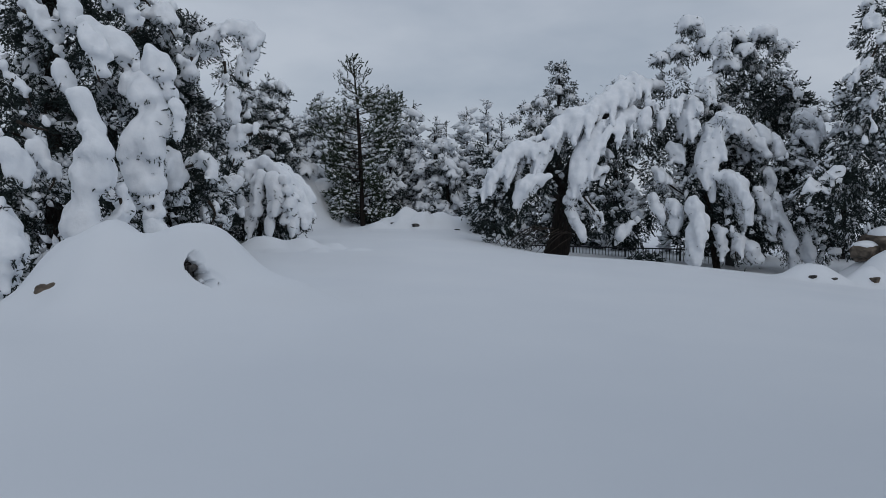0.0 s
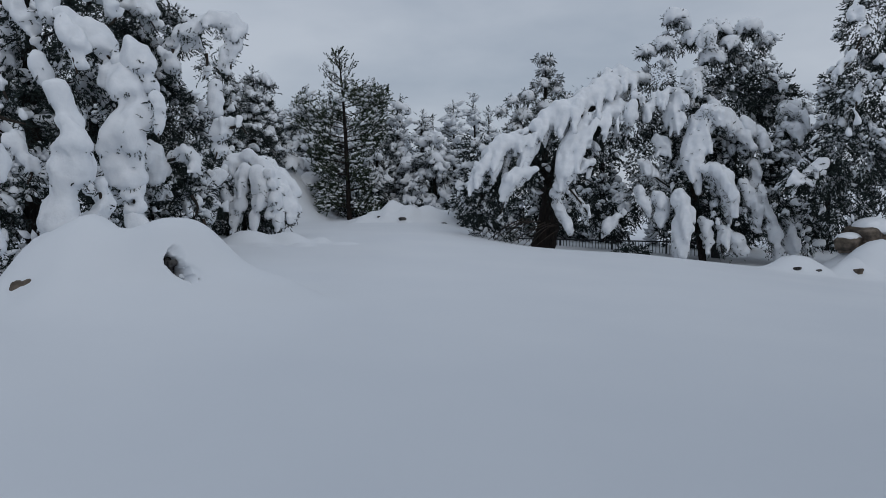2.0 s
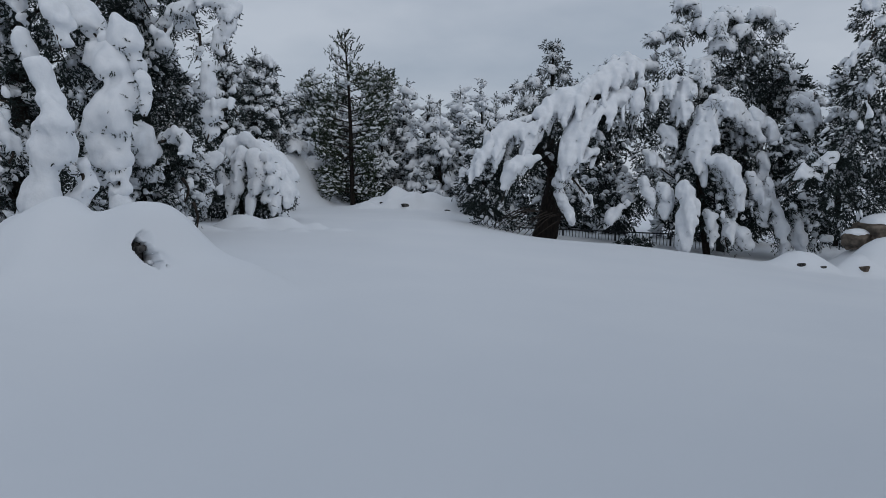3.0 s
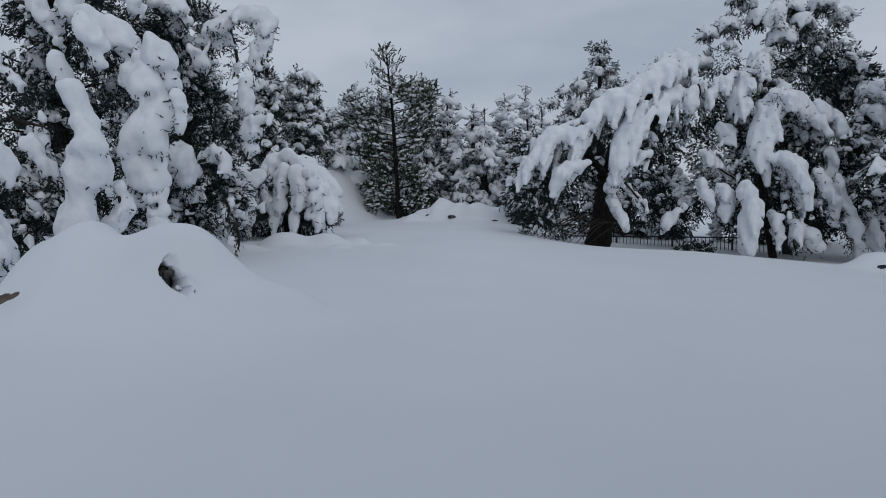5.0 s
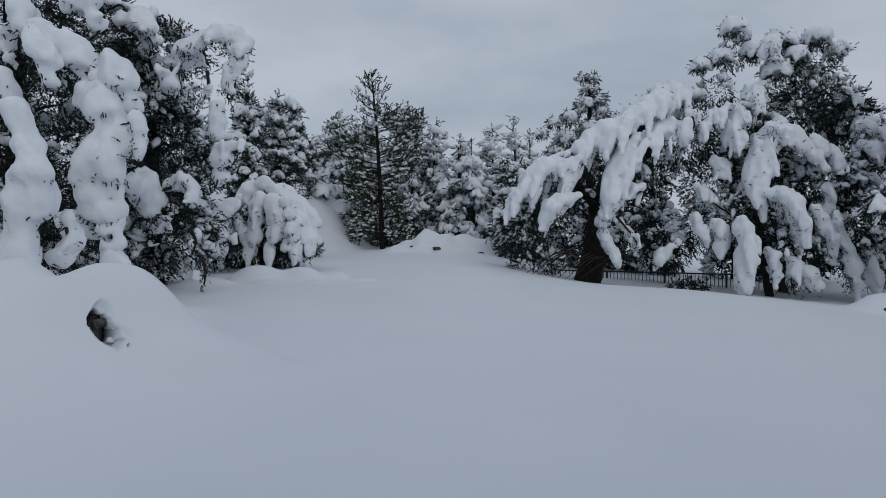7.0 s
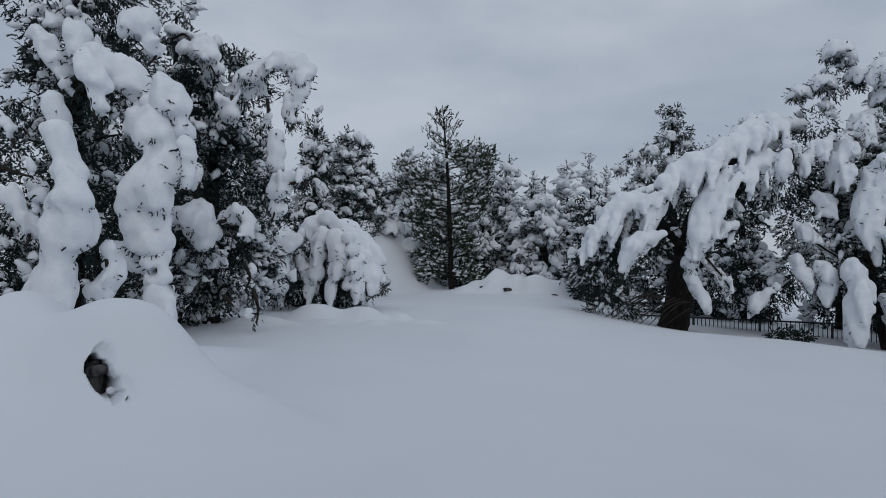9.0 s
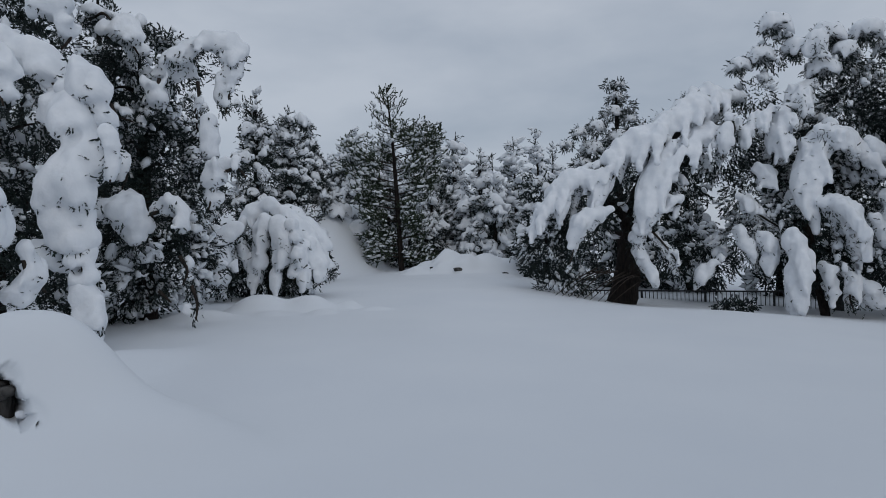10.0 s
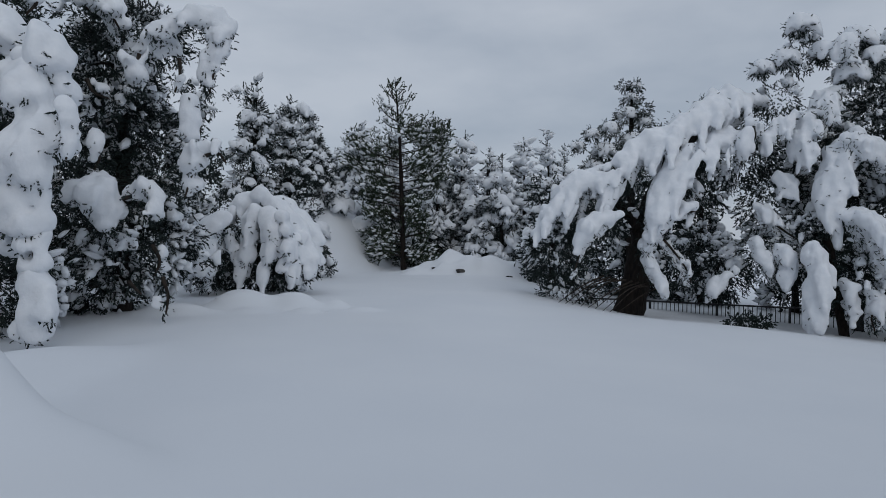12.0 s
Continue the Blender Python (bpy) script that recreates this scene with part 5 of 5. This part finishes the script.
for i, (x, y, top, w0, w1, count, snow) in enumerate((
    (-12.5, 33.0, 8.0, 2.0, 0.6, 12, 0.4), (7.0, 34.5, 5.0, 1.9, 1.0, 11, 0.4), (13.8, 31.0, 5.0, 2.0, 1.0, 11, 0.4), (17.5, 30.0, 6.5, 2.2, 1.0, 11, 0.4), (2.4, 32.0, 3.6, 1.5, 0.9, 10, 0.3), (5.4, 32.6, 4.2, 1.7, 1.0, 11, 0.35), (8.0, 31.8, 4.4, 1.6, 1.0, 11, 0.45), (11.0, 30.6, 4.6, 1.7, 1.0, 11, 0.45), (-15.5, 26.0, 8.5, 2.2, 0.8, 12, 0.4), (20.5, 25.0, 8.5, 2.2, 0.8, 12, 0.4),
)):
    conifer("far_conifer", x, y, top, w0, w1, count, 960 + i, "dark conifer dusted with snow behind the others", WOODS, 26, 0.36, 0.6 * snow, 0.2, True, 0.3, 0.14, droop=0.3, runs=40, load=0.22)

# slim young pine standing alone
yx, yy = -4.15, 36.4
young = thing("young_pine", (yx, yy, g(yx, yy)), "slim young pine with bare leader and thin snowy branches", "tree", WOODS)
ry = np.random.default_rng(123)
yz = g(yx, yy)
tube_part("trunk", [(yx, yy, yz - 0.3), (yx - 0.1, yy, 3.0), (yx - 0.25, yy, 6.2), (yx - 0.5, yy, 9.2)], [0.15, 0.11, 0.07, 0.015], M_BARK, young, 10, 40, 0.06, 31)
YP, YD = [], []
for i in range(60):
    s = (i + ry.random()) / 60
    z = 1.5 + 7.5 * s
    top = max(0.0, s - 0.68) / 0.32
    ln = 2.5 * min(1, 1.7 * (1 - s) ** 0.8 + 0.05) * min(1, 0.5 + 1.6 * s) * ry.uniform(0.5, 1.05) * (1 - 0.35 * top)
    ang = ry.choice([0, math.pi]) + ry.normal() * 0.75
    lift = 0.3 + 0.5 * s + 1.3 * top
    cx = yx - 0.1 - 0.4 * s ** 1.5
    d = np.array([math.cos(ang), math.sin(ang), 0])
    root = np.array([cx, yy, z])
    pts = [root, root + d * ln * 0.55 + np.array([0, 0, ln * 0.25 * lift]), root + d * ln + np.array([0, 0, ln * 0.75 * lift - 0.1])]
    tube_part("branch", pts, [0.04 * (1.2 - s), 0.025, 0.012], M_TWIG, young, 5, 8)
    m = int((46 if top == 0 else 9) * ln) + 2
    c = curve_points(pts, 12)
    k = ry.integers(4, 12, m)
    YP.append(c[k] + ry.normal(size=(m, 3)) * (0.17 * (1 - 0.6 * top)))
    YD.append(d[None] * 0.6 + np.array([0, 0, 0.7]) + ry.normal(size=(m, 3)) * 0.6)
# low boughs that touch the snow
for i in range(9):
    d = np.array([(-1 if i % 2 else 1) * ry.uniform(0.8, 1.0), -ry.uniform(0.1, 0.6), 0])
    root = np.array([yx - 0.05, yy, yz + ry.uniform(0.5, 1.9)])
    ln = ry.uniform(1.0, 2.0)
    pts = [root, root + d * ln * 0.55 + np.array([0, 0, 0.1]), root + d * ln + np.array([0, 0, -0.35 * ry.random()])]
    tube_part("branch", pts, [0.035, 0.022, 0.01], M_TWIG, young, 5, 8)
    m = int(46 * ln)
    c = curve_points(pts, 12)
    k = ry.integers(3, 12, m)
    YP.append(c[k] + ry.normal(size=(m, 3)) * 0.16)
    YD.append(d[None] * 0.7 + np.array([0, 0, 0.3]) + ry.normal(size=(m, 3)) * 0.6)
YP, YD = np.vstack(YP), np.vstack(YD)
v, f = scatter(SPRAYS, YP, frames_from(YD, ry), 0.30 * ry.uniform(0.7, 1.3, len(YP)), ry)
tagged(part("crown", v, f, M_NEEDLE_PINE, young, "sparse green needles", False), kind="stuff")
k = np.where(ry.random(len(YP)) < 0.22)[0]
ys = 0.11 * ry.uniform(0.4, 1.1, len(k))
v, f = scatter(LUMPS_SMALL, YP[k] + np.array([0, 0, 0.06]), frames_from(YD[k] * np.array([1, 1, 0.3]), ry), np.stack([ys * 0.7, ys * 0.55, ys * 1.9], 1), ry)
tagged(part("snow_cover", v, f, M_SNOW, young, "small pads of snow on the twigs"), kind="stuff")


# ---- fence ----
fx0, fy0, fx1, fy1, ftop = 3.4, 28.4, 10.6, 25.55, -0.27
fence = thing("iron_fence", (fx0, fy0, g(fx0, fy0)), "low dark iron railing half buried in snow under the pines", "fence")
flen = math.hypot(fx1 - fx0, fy1 - fy0)


def box(cx, cy, cz, sx, sy, sz, turn):
    c, s = math.cos(turn), math.sin(turn)
    v = np.array([(i, j, k) for i in (-0.5, 0.5) for j in (-0.5, 0.5) for k in (-0.5, 0.5)]) * (sx, sy, sz)
    w = np.stack([v[:, 0] * c - v[:, 1] * s + cx, v[:, 0] * s + v[:, 1] * c + cy, v[:, 2] + cz], 1)
    return w, np.array([(0, 1, 3, 2), (4, 6, 7, 5), (0, 4, 5, 1), (2, 3, 7, 6), (0, 2, 6, 4), (1, 5, 7, 3)])


fturn = math.atan2(fy1 - fy0, fx1 - fx0)
mx, my = (fx0 + fx1) / 2, (fy0 + fy1) / 2
part("top_rail", *box(mx, my, ftop, flen, 0.06, 0.05, fturn), M_IRON, fence, smooth=False)
part("bottom_rail", *box(mx, my, ftop - 0.62, flen, 0.05, 0.04, fturn), M_IRON, fence, smooth=False)
bars = int(flen / 0.125)
for i in range(bars + 1):
    s = i / bars
    thick = 0.07 if i % 16 == 0 else 0.022
    part("post" if i % 16 == 0 else "bar", *box(fx0 + (fx1 - fx0) * s, fy0 + (fy1 - fy0) * s, ftop - 0.42, thick, thick, 0.8, fturn), M_IRON, fence, smooth=False)
part("end_post", *box(fx1 + 0.1, fy1, ftop - 0.3, 0.3, 0.3, 0.9, fturn), M_IRON, fence, "square dark end post", smooth=False)


# ---- rocks ----
def rock(x, y, z, sx, sy, sz, seed, turn, cap, label, mat=None):
    t = thing("rock", (x, y, z - sz * 0.6), label, "rock", "rocks at the edge of the clearing")
    v, f = ico(4)
    w, w2 = waves(seed, 0.9, 2), waves(seed + 1, 0.3, 3)
    u = np.sign(v) * np.abs(v) ** 0.7
    u = u * (1 + 0.34 * w(v) + 0.09 * w2(v))[:, None] * (sx, sy, sz)
    c, s = math.cos(turn), math.sin(turn)
    u = np.stack([u[:, 0] * c - u[:, 1] * s + x, u[:, 0] * s + u[:, 1] * c + y, u[:, 2] + z], 1)
    part("stone", u, f, mat or M_ROCK, t)
    if cap:
        k = v * (1 + 0.12 * w(v * 0.7))[:, None] * (sx * 1.08, sy * 1.08, cap)
        k[:, 2] = np.where(k[:, 2] < 0, k[:, 2] * 0.35, k[:, 2])
        k = np.stack([k[:, 0] * c - k[:, 1] * s + x, k[:, 0] * s + k[:, 1] * c + y, k[:, 2] + z + sz * 0.75], 1)
        part("snow_cap", k, f, M_SNOW, t, "rounded cap of snow")
    return t


rock(13.45, 20.6, 0.3, 0.55, 0.5, 0.2, 301, 0.35, 0.36, "brown sandstone boulder under a cap of snow")
rock(12.5, 20.4, 0.0, 0.3, 0.36, 0.26, 302, 0.7, 0.2, "brown sandstone boulder with snow on top")
rock(11.3, 18.0, -0.52, 0.12, 0.14, 0.1, 303, 0.3, 0, "small brown stone poking out of the snow")
rock(9.75, 18.15, -0.42, 0.12, 0.1, 0.05, 307, 0.1, 0, "flat dark stone showing through the snow drift", M_DARK_STONE)
rock(10.2, 18.1, -0.5, 0.09, 0.1, 0.06, 308, 0.6, 0, "small dark stone showing through the snow drift", M_DARK_STONE)
rock(-4.62, 8.14, 0.525, 0.12, 0.10, 0.08, 304, 0.3, 0, "brown stone showing under the snow mound")
rock(-3.1, 8.42, 0.6, 0.07, 0.07, 0.15, 305, 0.2, 0, "dark stone inside the hollow of the mound", M_DARK_STONE)
rock(-3.0, 8.36, 0.76, 0.05, 0.05, 0.04, 306, 0.9, 0, "grey stone inside the hollow of the mound", M_DARK_STONE)

# clods of snow that have slid into the hollow
hr = np.random.default_rng(61)
for i in range(7):
    u, w = hr.uniform(0.05, 0.15), hr.uniform(-0.14, 0.1)
    q = hr.uniform(0.016, 0.032)
    at = HOLLOW + np.array([0.82 * u - 0.03, 0.575 * u + 0.09, w])
    clod = thing("snow_clod", at - np.array([0, 0, q]), "small clod of crumbled snow in the hollow", "snow", "clods in the hollow")
    part("clod", *scatter(LUMPS, at[None], np.eye(3)[None], np.array([q]) * 1.2, hr), M_SNOW, clod)


# ---- small growth under the pines ----
ux, uy = 6.75, 22.9
low_shrub = thing("low_shrub", (ux, uy, g(ux, uy)), "small dark evergreen shrub poking out of the snow", "shrub")
ru = np.random.default_rng(171)
for dx, q in ((-0.35, 0.18), (0.0, 0.24), (0.35, 0.2)):
    knob(low_shrub, (ux + dx, uy, g(ux, uy) + 0.12), q, ru, 0.0, 160, 0.2)
for i in range(9):
    x, y = 2.3 + 0.2 * i, 23.6 + 0.1 * (i % 3)
    z = g(x, y)
    twig = thing("bare_branch", (x, y, z), "bare bent branch hanging to the snow", "branch", "low branches beside the trunk")
    tube_part("stem", [(x + 1.0, y + 0.6, z + 0.75), (x + 0.4, y + 0.2, z + 0.5 + 0.05 * (i % 4)), (x - 0.3, y, z + 0.02)], [0.03, 0.02, 0.008], M_TWIG, twig, 5, 12)

# dark stones set where holes in the snow bank lie in shade
for x, y, s in ((-1.25, 32.25, 0.14), (0.75, 32.5, 0.08), (-2.3, 32.6, 0.06)):
    rock(x, y, g(x, y) - 0.4 * s, s * 1.5, s, s * 0.6, int(310 + 10 * s), 0.2, 0, "dark stone standing in for a shaded hole in the snow bank", M_DARK_STONE)
